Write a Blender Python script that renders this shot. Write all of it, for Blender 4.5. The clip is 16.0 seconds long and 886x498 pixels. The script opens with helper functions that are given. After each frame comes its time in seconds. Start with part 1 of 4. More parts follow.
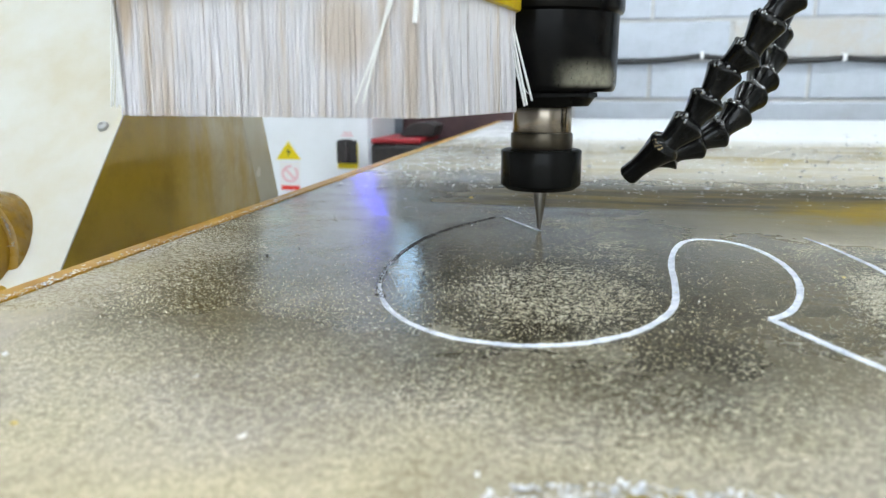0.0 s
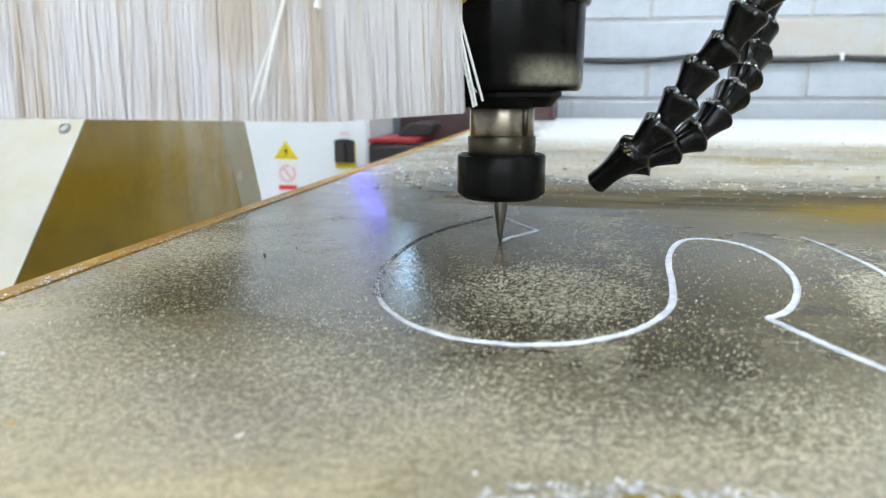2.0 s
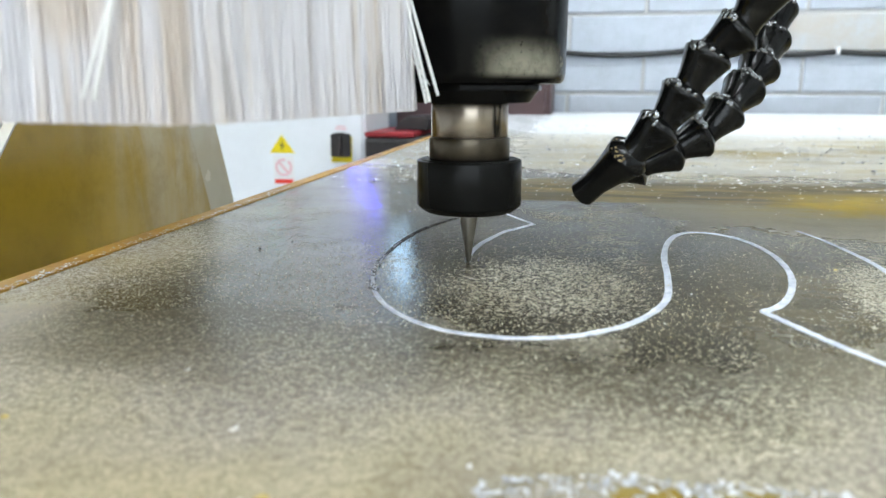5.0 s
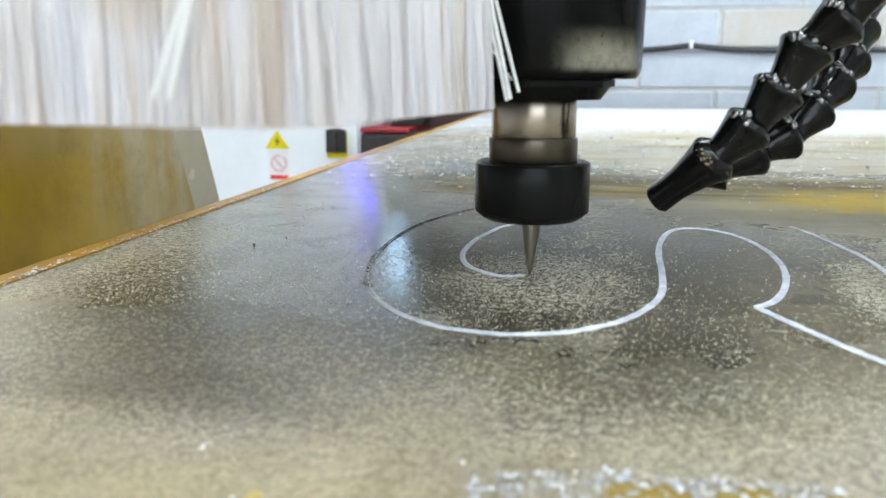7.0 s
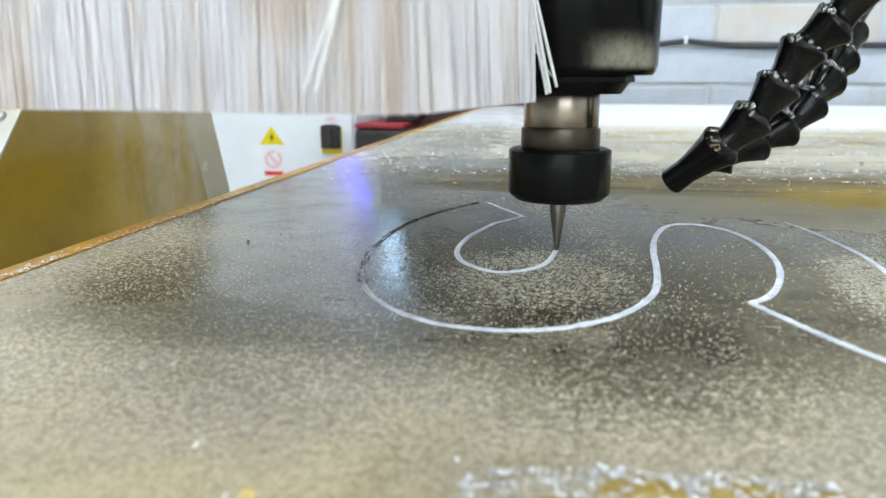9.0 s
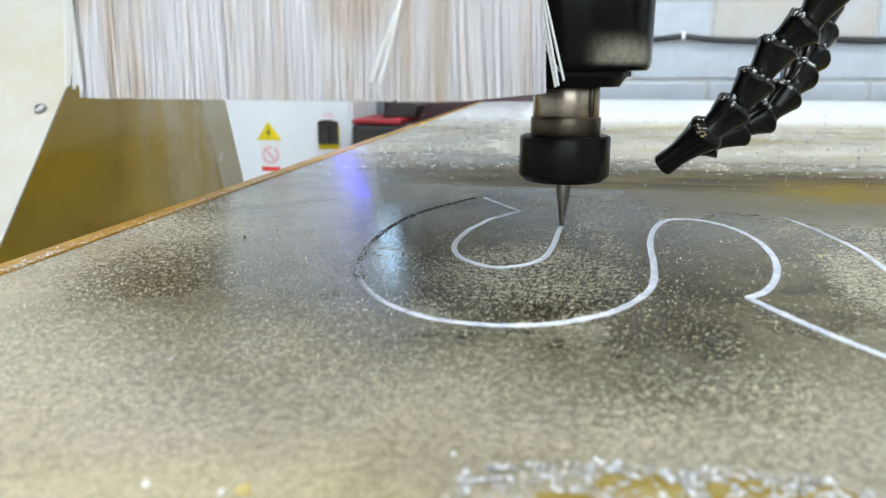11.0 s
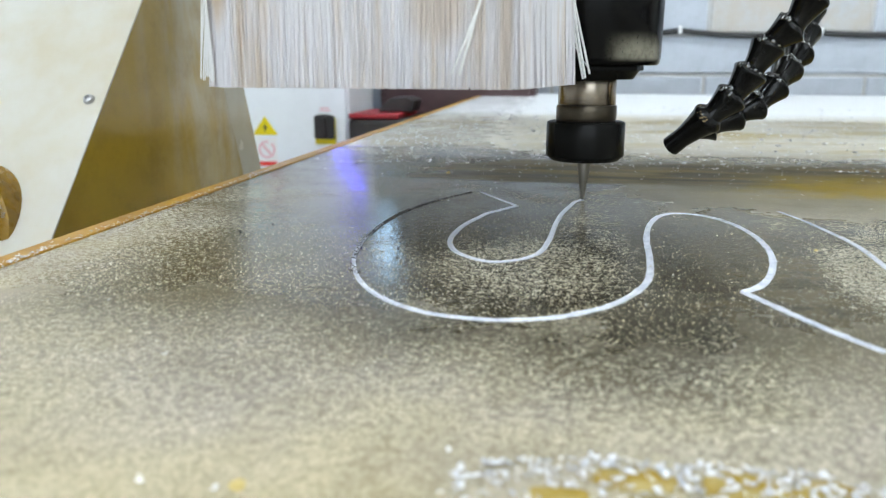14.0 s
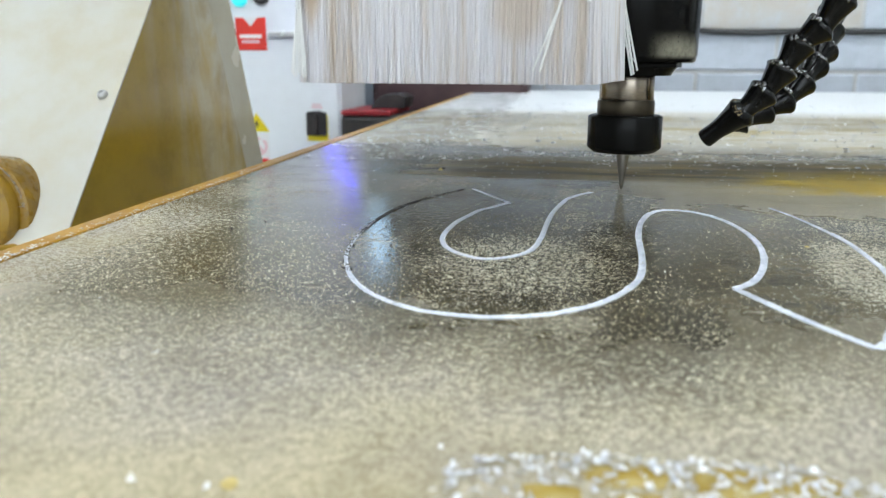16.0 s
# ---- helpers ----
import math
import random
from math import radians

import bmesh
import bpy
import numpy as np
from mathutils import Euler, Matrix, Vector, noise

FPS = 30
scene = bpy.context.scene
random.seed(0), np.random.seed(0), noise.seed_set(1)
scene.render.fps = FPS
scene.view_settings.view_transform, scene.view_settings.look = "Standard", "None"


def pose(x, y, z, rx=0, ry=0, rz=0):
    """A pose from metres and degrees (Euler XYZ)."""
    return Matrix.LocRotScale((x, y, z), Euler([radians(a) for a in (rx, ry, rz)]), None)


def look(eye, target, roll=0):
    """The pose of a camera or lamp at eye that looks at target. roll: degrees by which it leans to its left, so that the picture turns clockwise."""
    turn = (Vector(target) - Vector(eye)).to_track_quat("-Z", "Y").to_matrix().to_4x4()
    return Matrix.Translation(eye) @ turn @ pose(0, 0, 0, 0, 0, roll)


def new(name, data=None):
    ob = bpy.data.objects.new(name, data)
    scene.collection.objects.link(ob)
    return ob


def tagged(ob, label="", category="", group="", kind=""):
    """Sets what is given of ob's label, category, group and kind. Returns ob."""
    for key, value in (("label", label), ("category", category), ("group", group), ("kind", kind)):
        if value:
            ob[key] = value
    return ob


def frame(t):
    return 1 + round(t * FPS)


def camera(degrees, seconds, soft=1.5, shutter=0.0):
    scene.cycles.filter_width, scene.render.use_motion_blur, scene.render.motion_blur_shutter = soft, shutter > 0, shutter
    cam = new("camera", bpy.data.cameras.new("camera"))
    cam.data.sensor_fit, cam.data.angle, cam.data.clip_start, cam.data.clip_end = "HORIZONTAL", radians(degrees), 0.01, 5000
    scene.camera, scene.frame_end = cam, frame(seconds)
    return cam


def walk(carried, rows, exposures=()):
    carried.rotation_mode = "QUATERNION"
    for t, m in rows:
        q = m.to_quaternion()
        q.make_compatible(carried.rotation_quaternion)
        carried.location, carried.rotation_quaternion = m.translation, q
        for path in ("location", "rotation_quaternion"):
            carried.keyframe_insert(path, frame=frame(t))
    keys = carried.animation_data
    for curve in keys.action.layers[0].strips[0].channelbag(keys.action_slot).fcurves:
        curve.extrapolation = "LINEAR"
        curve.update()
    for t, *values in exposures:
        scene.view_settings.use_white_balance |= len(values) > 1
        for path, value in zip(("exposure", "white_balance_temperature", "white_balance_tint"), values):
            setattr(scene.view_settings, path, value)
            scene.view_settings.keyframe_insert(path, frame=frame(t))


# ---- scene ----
cam = camera(61.42, 16.0, 1.3)
PATH = [
    (0, (0.0000, -0.0010, 0.0709), (-0.0700, 0.3844, -0.0101), 0.04),
    (0.5, (0.0000, -0.0010, 0.0709), (-0.0696, 0.3845, -0.0102), 0.04),
    (1, (0.0001, -0.0010, 0.0709), (-0.0692, 0.3845, -0.0102), 0.03),
    (1.5, (0.0002, -0.0011, 0.0709), (-0.0690, 0.3844, -0.0101), 0.04),
    (2, (0.0001, -0.0010, 0.0708), (-0.0687, 0.3846, -0.0104), 0.03),
    (2.5, (0.0002, -0.0009, 0.0708), (-0.0683, 0.3846, -0.0108), 0.03),
    (3, (0.0003, -0.0009, 0.0708), (-0.0680, 0.3846, -0.0113), 0.04),
    (3.5, (0.0003, -0.0008, 0.0708), (-0.0675, 0.3846, -0.0118), 0.04),
    (4, (0.0003, -0.0008, 0.0707), (-0.0672, 0.3847, -0.0124), 0.07),
    (6.5, (0.0007, -0.0004, 0.0705), (-0.0646, 0.3848, -0.0155), 0.10),
    (7, (0.0008, -0.0003, 0.0705), (-0.0637, 0.3849, -0.0159), 0.12),
    (7.5, (0.0009, -0.0001, 0.0705), (-0.0627, 0.3851, -0.0163), 0.12),
    (8, (0.0010, 0.0001, 0.0704), (-0.0621, 0.3853, -0.0169), 0.10),
    (8.5, (0.0010, 0.0002, 0.0704), (-0.0614, 0.3854, -0.0176), 0.10),
    (9, (0.0010, 0.0002, 0.0705), (-0.0609, 0.3853, -0.0180), 0.11),
    (11.5, (0.0012, 0.0007, 0.0702), (-0.0589, 0.3855, -0.0211), 0.10),
    (12, (0.0012, 0.0008, 0.0702), (-0.0585, 0.3855, -0.0215), 0.11),
    (12.5, (0.0013, 0.0009, 0.0701), (-0.0584, 0.3856, -0.0220), 0.12),
    (13, (0.0014, 0.0010, 0.0701), (-0.0581, 0.3856, -0.0225), 0.12),
    (13.5, (0.0014, 0.0011, 0.0701), (-0.0577, 0.3856, -0.0231), 0.12),
    (14, (0.0015, 0.0012, 0.0700), (-0.0573, 0.3856, -0.0235), 0.12),
    (14.5, (0.0015, 0.0012, 0.0701), (-0.0568, 0.3856, -0.0243), 0.12),
    (15, (0.0014, 0.0014, 0.0700), (-0.0562, 0.3857, -0.0247), 0.12),
    (15.5, (0.0015, 0.0014, 0.0700), (-0.0553, 0.3858, -0.0249), 0.13),
    (16, (0.0016, 0.0014, 0.0701), (-0.0533, 0.3860, -0.0251), 0.15),
]
walk(cam, [(t, look(eye, target, roll)) for t, eye, target, roll in PATH],
     exposures=((0.0, 0.38), (3.5, 0.49), (7.0, 0.56), (9.0, 0.49), (12.5, 0.34), (16.0, 0.23)))
cam.data.dof.use_dof = True
cam.data.dof.focus_distance = 0.36
cam.data.dof.aperture_fstop = 16.0

# tool tip over the sheet: seconds, x, y
TOOL = [
    (0, -0.0197, 0.3960), (0.5, -0.0220, 0.3853), (1, -0.0272, 0.3756), (1.5, -0.0320, 0.3676), (2, -0.0353, 0.3559), (2.5, -0.0378, 0.3465),
    (3, -0.0399, 0.3374), (3.5, -0.0411, 0.3280), (4, -0.0420, 0.3167), (4.5, -0.0420, 0.3065), (5, -0.0405, 0.2962), (5.5, -0.0372, 0.2862),
    (6, -0.0312, 0.2776), (6.5, -0.0220, 0.2712), (7, -0.0121, 0.2755), (7.5, -0.0057, 0.2842), (8, -0.0028, 0.2944), (8.5, -0.0014, 0.3051),
    (9, -0.0005, 0.3132), (9.5, 0.0003, 0.3238), (10, 0.0010, 0.3345), (10.5, 0.0018, 0.3451), (11, 0.0028, 0.3557), (11.5, 0.0039, 0.3662),
    (12, 0.0056, 0.3771), (12.5, 0.0073, 0.3864), (13, 0.0095, 0.3968), (13.5, 0.0118, 0.4079), (14, 0.0160, 0.4169), (14.5, 0.0209, 0.4257),
    (15, 0.0273, 0.4343), (15.5, 0.0346, 0.4415), (16, 0.0438, 0.4476),
]

# ---- world and light ----
world = bpy.data.worlds.new("world")
scene.world = world
world.use_nodes = True
world.node_tree.nodes["Background"].inputs["Color"].default_value = (0.6, 0.66, 0.75, 1)
world.node_tree.nodes["Background"].inputs["Strength"].default_value = 0.3
PANEL_GLOW = 38.0

FLOOR_Z, CEIL_Z = -0.86, 1.9
WALL_Y = 2.45
X0, X1, Y0 = -2.6, 3.4, -2.6
WIN = (-1.5, 1.8, 0.1, 1.5)

# fill lamp added behind the camera to brighten the white faces
south_fill = bpy.data.lights.new("south_fill", "AREA")
south_fill.shape, south_fill.size, south_fill.size_y = "RECTANGLE", 3.1, 1.25
south_fill.energy, south_fill.color = 38.0, (0.83, 0.93, 1.0)
new("south_fill", south_fill).matrix_world = look((0.15, Y0 - 0.12, 0.8), (0.15, 0.0, 0.7))


# ---- materials ----
def mat(name, color=(0.5, 0.5, 0.5), rough=0.5, metal=0.0, emit=0.0, ior=1.5):
    m = bpy.data.materials.new(name)
    m.use_nodes = True
    b = m.node_tree.nodes["Principled BSDF"]
    b.inputs["Base Color"].default_value = (*color, 1)
    b.inputs["Roughness"].default_value = rough
    b.inputs["Metallic"].default_value = metal
    b.inputs["IOR"].default_value = ior
    if emit:
        b.inputs["Emission Color"].default_value = (*color, 1)
        b.inputs["Emission Strength"].default_value = emit
    return m


class Graph:
    """Small helper to wire node materials."""

    def __init__(self, m):
        self.t = m.node_tree
        self.b = self.t.nodes["Principled BSDF"]
        self.co = self.t.nodes.new("ShaderNodeTexCoord").outputs["Object"]

    def link(self, a, b):
        self.t.links.new(a, b)

    def put(self, sock, v):
        if isinstance(v, bpy.types.NodeSocket):
            self.link(v, sock)
        elif isinstance(v, tuple) and len(v) == 3 and sock.type == "RGBA":
            sock.default_value = (*v, 1)
        else:
            sock.default_value = v

    def scaled(self, sx, sy, sz):
        n = self.t.nodes.new("ShaderNodeMapping")
        n.inputs["Scale"].default_value = (sx, sy, sz)
        self.link(self.co, n.inputs["Vector"])
        return n.outputs["Vector"]

    def noise(self, scale, detail=3.0, rough=0.55, vec=None, warp=0.0):
        n = self.t.nodes.new("ShaderNodeTexNoise")
        n.inputs["Scale"].default_value = scale
        n.inputs["Detail"].default_value = detail
        n.inputs["Roughness"].default_value = rough
        n.inputs["Distortion"].default_value = warp
        self.link(vec or self.co, n.inputs["Vector"])
        return n.outputs["Fac"]

    def cells(self, scale):
        n = self.t.nodes.new("ShaderNodeTexVoronoi")
        n.inputs["Scale"].default_value = scale
        self.link(self.co, n.inputs["Vector"])
        c = self.t.nodes.new("ShaderNodeSeparateColor")
        self.link(n.outputs["Color"], c.inputs[0])
        return c.outputs["Red"]

    def ramp(self, v, lo, hi, a=0.0, b=1.0):
        n = self.t.nodes.new("ShaderNodeMapRange")
        n.interpolation_type = "SMOOTHSTEP"
        for k, w in (("From Min", lo), ("From Max", hi), ("To Min", a), ("To Max", b)):
            n.inputs[k].default_value = w
        self.put(n.inputs["Value"], v)
        return n.outputs["Result"]

    def math(self, op, a, b=0.0):
        n = self.t.nodes.new("ShaderNodeMath")
        n.operation = op
        self.put(n.inputs[0], a)
        self.put(n.inputs[1], b)
        return n.outputs[0]

    def mix(self, f, a, b):
        n = self.t.nodes.new("ShaderNodeMix")
        n.data_type = "RGBA"
        self.put(n.inputs["Factor"], f)
        self.put(n.inputs["A"], a)
        self.put(n.inputs["B"], b)
        return n.outputs["Result"]

    def xyz(self):
        n = self.t.nodes.new("ShaderNodeSeparateXYZ")
        self.link(self.co, n.inputs[0])
        return n.outputs

    def blob(self, centre, size):
        """1 inside an ellipsoid, 0 outside, soft."""
        n = self.t.nodes.new("ShaderNodeMapping")
        n.inputs["Location"].default_value = [-c / s for c, s in zip(centre, size)]
        n.inputs["Scale"].default_value = [1 / s for s in size]
        self.link(self.co, n.inputs["Vector"])
        d = self.t.nodes.new("ShaderNodeVectorMath")
        d.operation = "LENGTH"
        self.link(n.outputs["Vector"], d.inputs[0])
        return self.ramp(d.outputs["Value"], 1.0, 0.35)

    def color(self, v):
        self.put(self.b.inputs["Base Color"], v)

    def rough(self, v):
        self.put(self.b.inputs["Roughness"], v)

    def bump(self, v, strength, distance):
        n = self.t.nodes.new("ShaderNodeBump")
        n.inputs["Strength"].default_value = strength
        n.inputs["Distance"].default_value = distance
        self.link(v, n.inputs["Height"])
        self.link(n.outputs["Normal"], self.b.inputs["Normal"])

    def island(self):
        return self.t.nodes.new("ShaderNodeNewGeometry").outputs["Random Per Island"]

    def random(self):
        return self.t.nodes.new("ShaderNodeObjectInfo").outputs["Random"]


def worn(name, a, b, scale, rough=(0.35, 0.6), bump=0.0, metal=0.0, fine=6.0):
    """Two tones of one surface, mottled at two scales."""
    m = mat(name, a, rough[0], metal)
    g = Graph(m)
    f = g.math("MULTIPLY", g.ramp(g.noise(scale, 5, 0.65), 0.35, 0.7), g.ramp(g.noise(scale * fine, 3), 0.25, 0.65, 0.5, 1.0))
    g.color(g.mix(f, a, b))
    g.rough(g.ramp(g.noise(scale * 2.3, 4), 0.3, 0.7, *rough))
    if bump:
        g.bump(g.noise(scale * fine, 4), 0.4, bump)
    return m


def sheet_material():
    """Oily coated sheet with tan dust specks, brown and gold oil smears across it and pale dust further off; the wall's
    reflection is painted white at the far end.
    """
    m = mat("oily_sheet", (0.1, 0.09, 0.07), 0.25)
    g = Graph(m)
    x, y, z = g.xyz()
    mul, add, top = (lambda a, b: g.math("MULTIPLY", a, b)), (lambda a, b: g.math("ADD", a, b)), (lambda a, b: g.math("MAXIMUM", a, b))
    big = g.noise(9, 4, 0.6)
    mid = g.noise(38, 4, 0.6)
    clot = g.noise(150, 4, 0.7, None, 0.6)
    streak = g.noise(1, 5, 0.62, g.scaled(2.2, 21, 1), 0.7)
    fine = g.cells(2500)
    speck = g.cells(1350)
    grain = g.ramp(g.noise(430, 6, 0.85), 0.34, 0.66)
    base = g.mix(g.ramp(mid, 0.3, 0.7), (0.052, 0.042, 0.023), (0.11, 0.09, 0.052))
    base = g.mix(mul(g.ramp(x, 0.03, 0.1), g.ramp(mid, 0.25, 0.6, 0.3, 0.85)), base, (0.2, 0.172, 0.115))
    # dust lies thick near the front edge and the side, thin round the cut
    wob = mul(g.math("SUBTRACT", g.noise(8, 1, 0.4), 0.5), 0.12)
    near = g.ramp(add(y, wob), 0.265, 0.11)
    patch = g.ramp(add(mul(big, 0.65), mul(mid, 0.35)), 0.4, 0.6)
    inside = g.blob((-0.008, 0.268, 0), (0.057, 0.074, 0.05))
    right = g.blob((0.125, 0.27, 0), (0.05, 0.08, 0.05))
    left = top(g.blob((-0.2, 0.27, 0), (0.1, 0.16, 0.05)), mul(g.blob((-0.12, 0.245, 0), (0.085, 0.08, 0.05)), 0.5))
    wiped = top(g.blob((0.065, 0.3, 0), (0.05, 0.1, 0.05)), g.blob((-0.055, 0.37, 0), (0.06, 0.1, 0.05)))
    # where the gantry plate's dark reflection is painted on the sheet
    mirror_patch = g.blob((-0.127, 0.25, 0), (0.074, 0.088, 0.05))
    dust = top(mul(inside, 0.66), top(top(left, right), mul(patch, 0.62)))
    dust = top(near, mul(mul(dust, g.ramp(wiped, 0.0, 1.0, 1.0, 0.15)), g.ramp(mirror_patch, 0.0, 1.0, 1.0, 0.66)))
    mixed = add(mul(fine, 0.3), add(mul(speck, 0.26), mul(grain, 0.44)))
    level = g.math("SUBTRACT", add(mixed, mul(g.math("SUBTRACT", clot, 0.5), 0.16)), g.ramp(dust, 0, 1, 0.8, 0.48))
    spots = g.ramp(level, -0.01, 0.06)
    col = g.mix(spots, base, g.mix(fine, (0.27, 0.235, 0.165), (0.84, 0.78, 0.62)))
    vein = g.ramp(g.noise(190, 5, 0.75, None, 1.4), 0.3, 0.7)
    film = g.mix(g.ramp(g.noise(16, 3), 0.35, 0.65), g.mix(vein, (0.33, 0.275, 0.165), (0.51, 0.435, 0.28)), g.mix(vein, (0.34, 0.285, 0.24), (0.49, 0.43, 0.385)))
    col = g.mix(g.ramp(near, 0.38, 1, 0.0, 0.5), col, film)
    col = g.mix(mul(g.blob((-0.195, 0.235, 0), (0.065, 0.15, 0.05)), 0.85), col, film)
    col = g.mix(g.ramp(add(y, mul(wob, 0.25)), 0.14, 0.108, 0.0, 0.35), col, (0.52, 0.43, 0.23))
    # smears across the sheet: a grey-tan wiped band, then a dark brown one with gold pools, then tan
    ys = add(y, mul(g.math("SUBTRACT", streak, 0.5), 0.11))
    side = g.ramp(add(x, mul(streak, 0.12)), -0.14, 0.03)
    tan = mul(mul(g.ramp(add(y, mul(wob, 0.4)), 0.34, 0.46), g.ramp(ys, 0.53, 0.49)), g.ramp(add(x, mul(streak, 0.1)), 0.04, 0.17, 0.12, 1.0))
    col = g.mix(mul(tan, 0.8), col, g.mix(streak, (0.2, 0.17, 0.105), (0.43, 0.38, 0.26)))
    brown = mul(mul(g.ramp(ys, 0.46, 0.505), g.ramp(ys, 0.65, 0.56)), side)
    col = g.mix(mul(brown, 0.93), col, g.mix(g.ramp(g.noise(1, 4, 0.6, g.scaled(9, 46, 1)), 0.4, 0.66), (0.042, 0.028, 0.004), (0.23, 0.16, 0.035)))
    pool = mul(g.ramp(add(x, mul(mid, 0.12)), 0.16, 0.24), mul(g.ramp(ys, 0.425, 0.46), g.ramp(ys, 0.56, 0.5)))
    col = g.mix(mul(pool, g.ramp(g.noise(26, 4, 0.65), 0.3, 0.48, 0.3, 1.0)), col, g.mix(mid, (0.22, 0.13, 0.0), (0.5, 0.35, 0.01)))
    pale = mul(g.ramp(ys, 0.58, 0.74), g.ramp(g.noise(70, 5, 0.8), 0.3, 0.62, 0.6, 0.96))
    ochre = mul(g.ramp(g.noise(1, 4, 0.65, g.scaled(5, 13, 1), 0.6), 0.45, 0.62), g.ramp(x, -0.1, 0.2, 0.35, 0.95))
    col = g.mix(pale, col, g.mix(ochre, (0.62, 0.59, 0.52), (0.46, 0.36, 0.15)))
    # the white wall's reflection at the far end, painted into the colour
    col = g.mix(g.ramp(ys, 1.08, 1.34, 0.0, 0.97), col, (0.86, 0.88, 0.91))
    # broad brown stains, plus the gantry plate's brown reflection painted in at left
    stain = mul(g.ramp(g.noise(17, 5, 0.65, None, 0.6), 0.42, 0.68), g.ramp(y, 0.5, 0.4, 0.0, 0.32))
    mirror_dark = mul(mirror_patch, g.ramp(clot, 0.25, 0.6, 0.55, 1.0))
    stain = top(stain, mul(mirror_dark, g.ramp(level, -0.03, 0.06, 1.0, 0.0)))
    col = g.mix(stain, col, (0.085, 0.06, 0.014))
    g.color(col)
    wet = top(g.blob((-0.055, 0.315, 0), (0.032, 0.085, 0.05)), g.blob((-0.1, 0.57, 0), (0.085, 0.24, 0.05)))
    matt = g.blob((-0.115, 0.235, 0), (0.1, 0.085, 0.05))
    dull = top(top(spots, mul(matt, 0.15)), top(mul(near, 0.8), top(mul(top(brown, tan), 0.75), mul(pale, g.ramp(x, -0.12, 0.04, 0.12, 1.0)))))
    g.rough(g.math("SUBTRACT", add(0.13, add(mul(dull, 0.36), g.ramp(mid, 0.3, 0.7, 0.0, 0.09))), mul(wet, 0.115)))
    g.b.inputs["Specular IOR Level"].default_value = 0.62
    hgt = add(mul(spots, 0.7), mul(add(g.noise(600, 2), mul(g.noise(260, 3), 1.2)), g.ramp(y, 0.42, 0.3, 0.07, 1.0)))
    g.bump(hgt, 0.34, 0.00022)
    return m


def bristle_material(name, a, b, stain):
    m = mat(name, a, 0.5)
    g = Graph(m)
    x, y, z = g.xyz()
    tone = g.mix(g.island(), a, b)
    s = g.math("MULTIPLY", g.ramp(g.noise(1, 4, 0.65, g.scaled(95, 95, 7)), 0.47, 0.72), 0.8)
    s = g.math("MAXIMUM", s, g.math("MULTIPLY", g.blob((-0.055, -0.163, 0.09), (0.014, 0.03, 0.018)), 0.6))
    s = g.math("MAXIMUM", s, g.math("MULTIPLY", g.blob((-0.136, -0.155, 0.104), (0.007, 0.03, 0.026)), 0.95))
    s = g.math("MAXIMUM", s, g.math("MULTIPLY", g.blob((-0.0325, -0.166, 0.08), (0.0032, 0.02, 0.045)), 0.6))
    g.color(g.mix(s, tone, stain))
    g.b.inputs["Subsurface Weight"].default_value = 0.3
    g.b.inputs["Subsurface Radius"].default_value = (0.004, 0.004, 0.004)
    return m


def spindle_black():
    """Black lacquer, rubbed bare to grey at one place low on the housing."""
    m = mat("spindle_black", (0.012, 0.012, 0.012), 0.3)
    g = Graph(m)
    x, y, z = g.xyz()
    low = g.math("MULTIPLY", g.ramp(z, 0.0735, 0.0765), g.ramp(z, 0.0895, 0.078))
    wide = g.math("MULTIPLY", g.ramp(x, 0.004, 0.02), g.ramp(x, 0.037, 0.03))
    rub = g.math("MULTIPLY", g.math("MULTIPLY", low, wide), g.ramp(g.noise(60, 6, 0.7), 0.28, 0.6, 0.2, 0.85))
    rub = g.math("MULTIPLY", rub, g.ramp(g.noise(420, 3, 0.7), 0.62, 0.7, 1.0, 0.15))
    edge = g.math("MULTIPLY", g.math("MULTIPLY", low, g.ramp(x, 0.016, 0.03)), g.ramp(g.noise(260, 5, 0.8), 0.45, 0.66, 0.0, 0.75))
    f = g.math("MAXIMUM", rub, edge)
    g.color(g.mix(f, g.mix(g.ramp(g.noise(60, 4), 0.45, 0.75), (0.004, 0.004, 0.004), (0.01, 0.009, 0.008)), (0.33, 0.31, 0.24)))
    g.rough(g.ramp(g.noise(70, 4), 0.3, 0.7, 0.16, 0.27))
    return m


M_SHEET = sheet_material()
M_BED = worn("bed_board", (0.46, 0.235, 0.008), (0.35, 0.165, 0.008), 30, (0.3, 0.45), 0.0001, 0.0, 2.5)
M_BED.node_tree.nodes["Principled BSDF"].inputs["Specular IOR Level"].default_value = 0.28
M_STEEL_FRAME = worn("frame_paint", (0.55, 0.54, 0.5), (0.42, 0.4, 0.36), 8)
M_CREAM = worn("cream_paint", (0.63, 0.615, 0.56), (0.58, 0.525, 0.4), 9, (0.35, 0.55), 0.0003, 0.0, 5.0)
M_OCHRE = worn("ochre_paint", (0.46, 0.295, 0.028), (0.4, 0.26, 0.035), 5, (0.14, 0.24), 0.0001)
go = Graph(M_OCHRE)
ox, oy, oz = go.xyz()
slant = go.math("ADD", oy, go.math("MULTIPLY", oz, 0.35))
# greyer and paler towards the rear, broken into streaks
pale_rear = go.math("MULTIPLY", go.ramp(slant, 0.14, 0.39), go.ramp(go.noise(1, 4, 0.6, go.scaled(1, 15, 6), 0.9), 0.35, 0.62, 0.3, 0.97))
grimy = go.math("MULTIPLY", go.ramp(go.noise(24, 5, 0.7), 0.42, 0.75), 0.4)
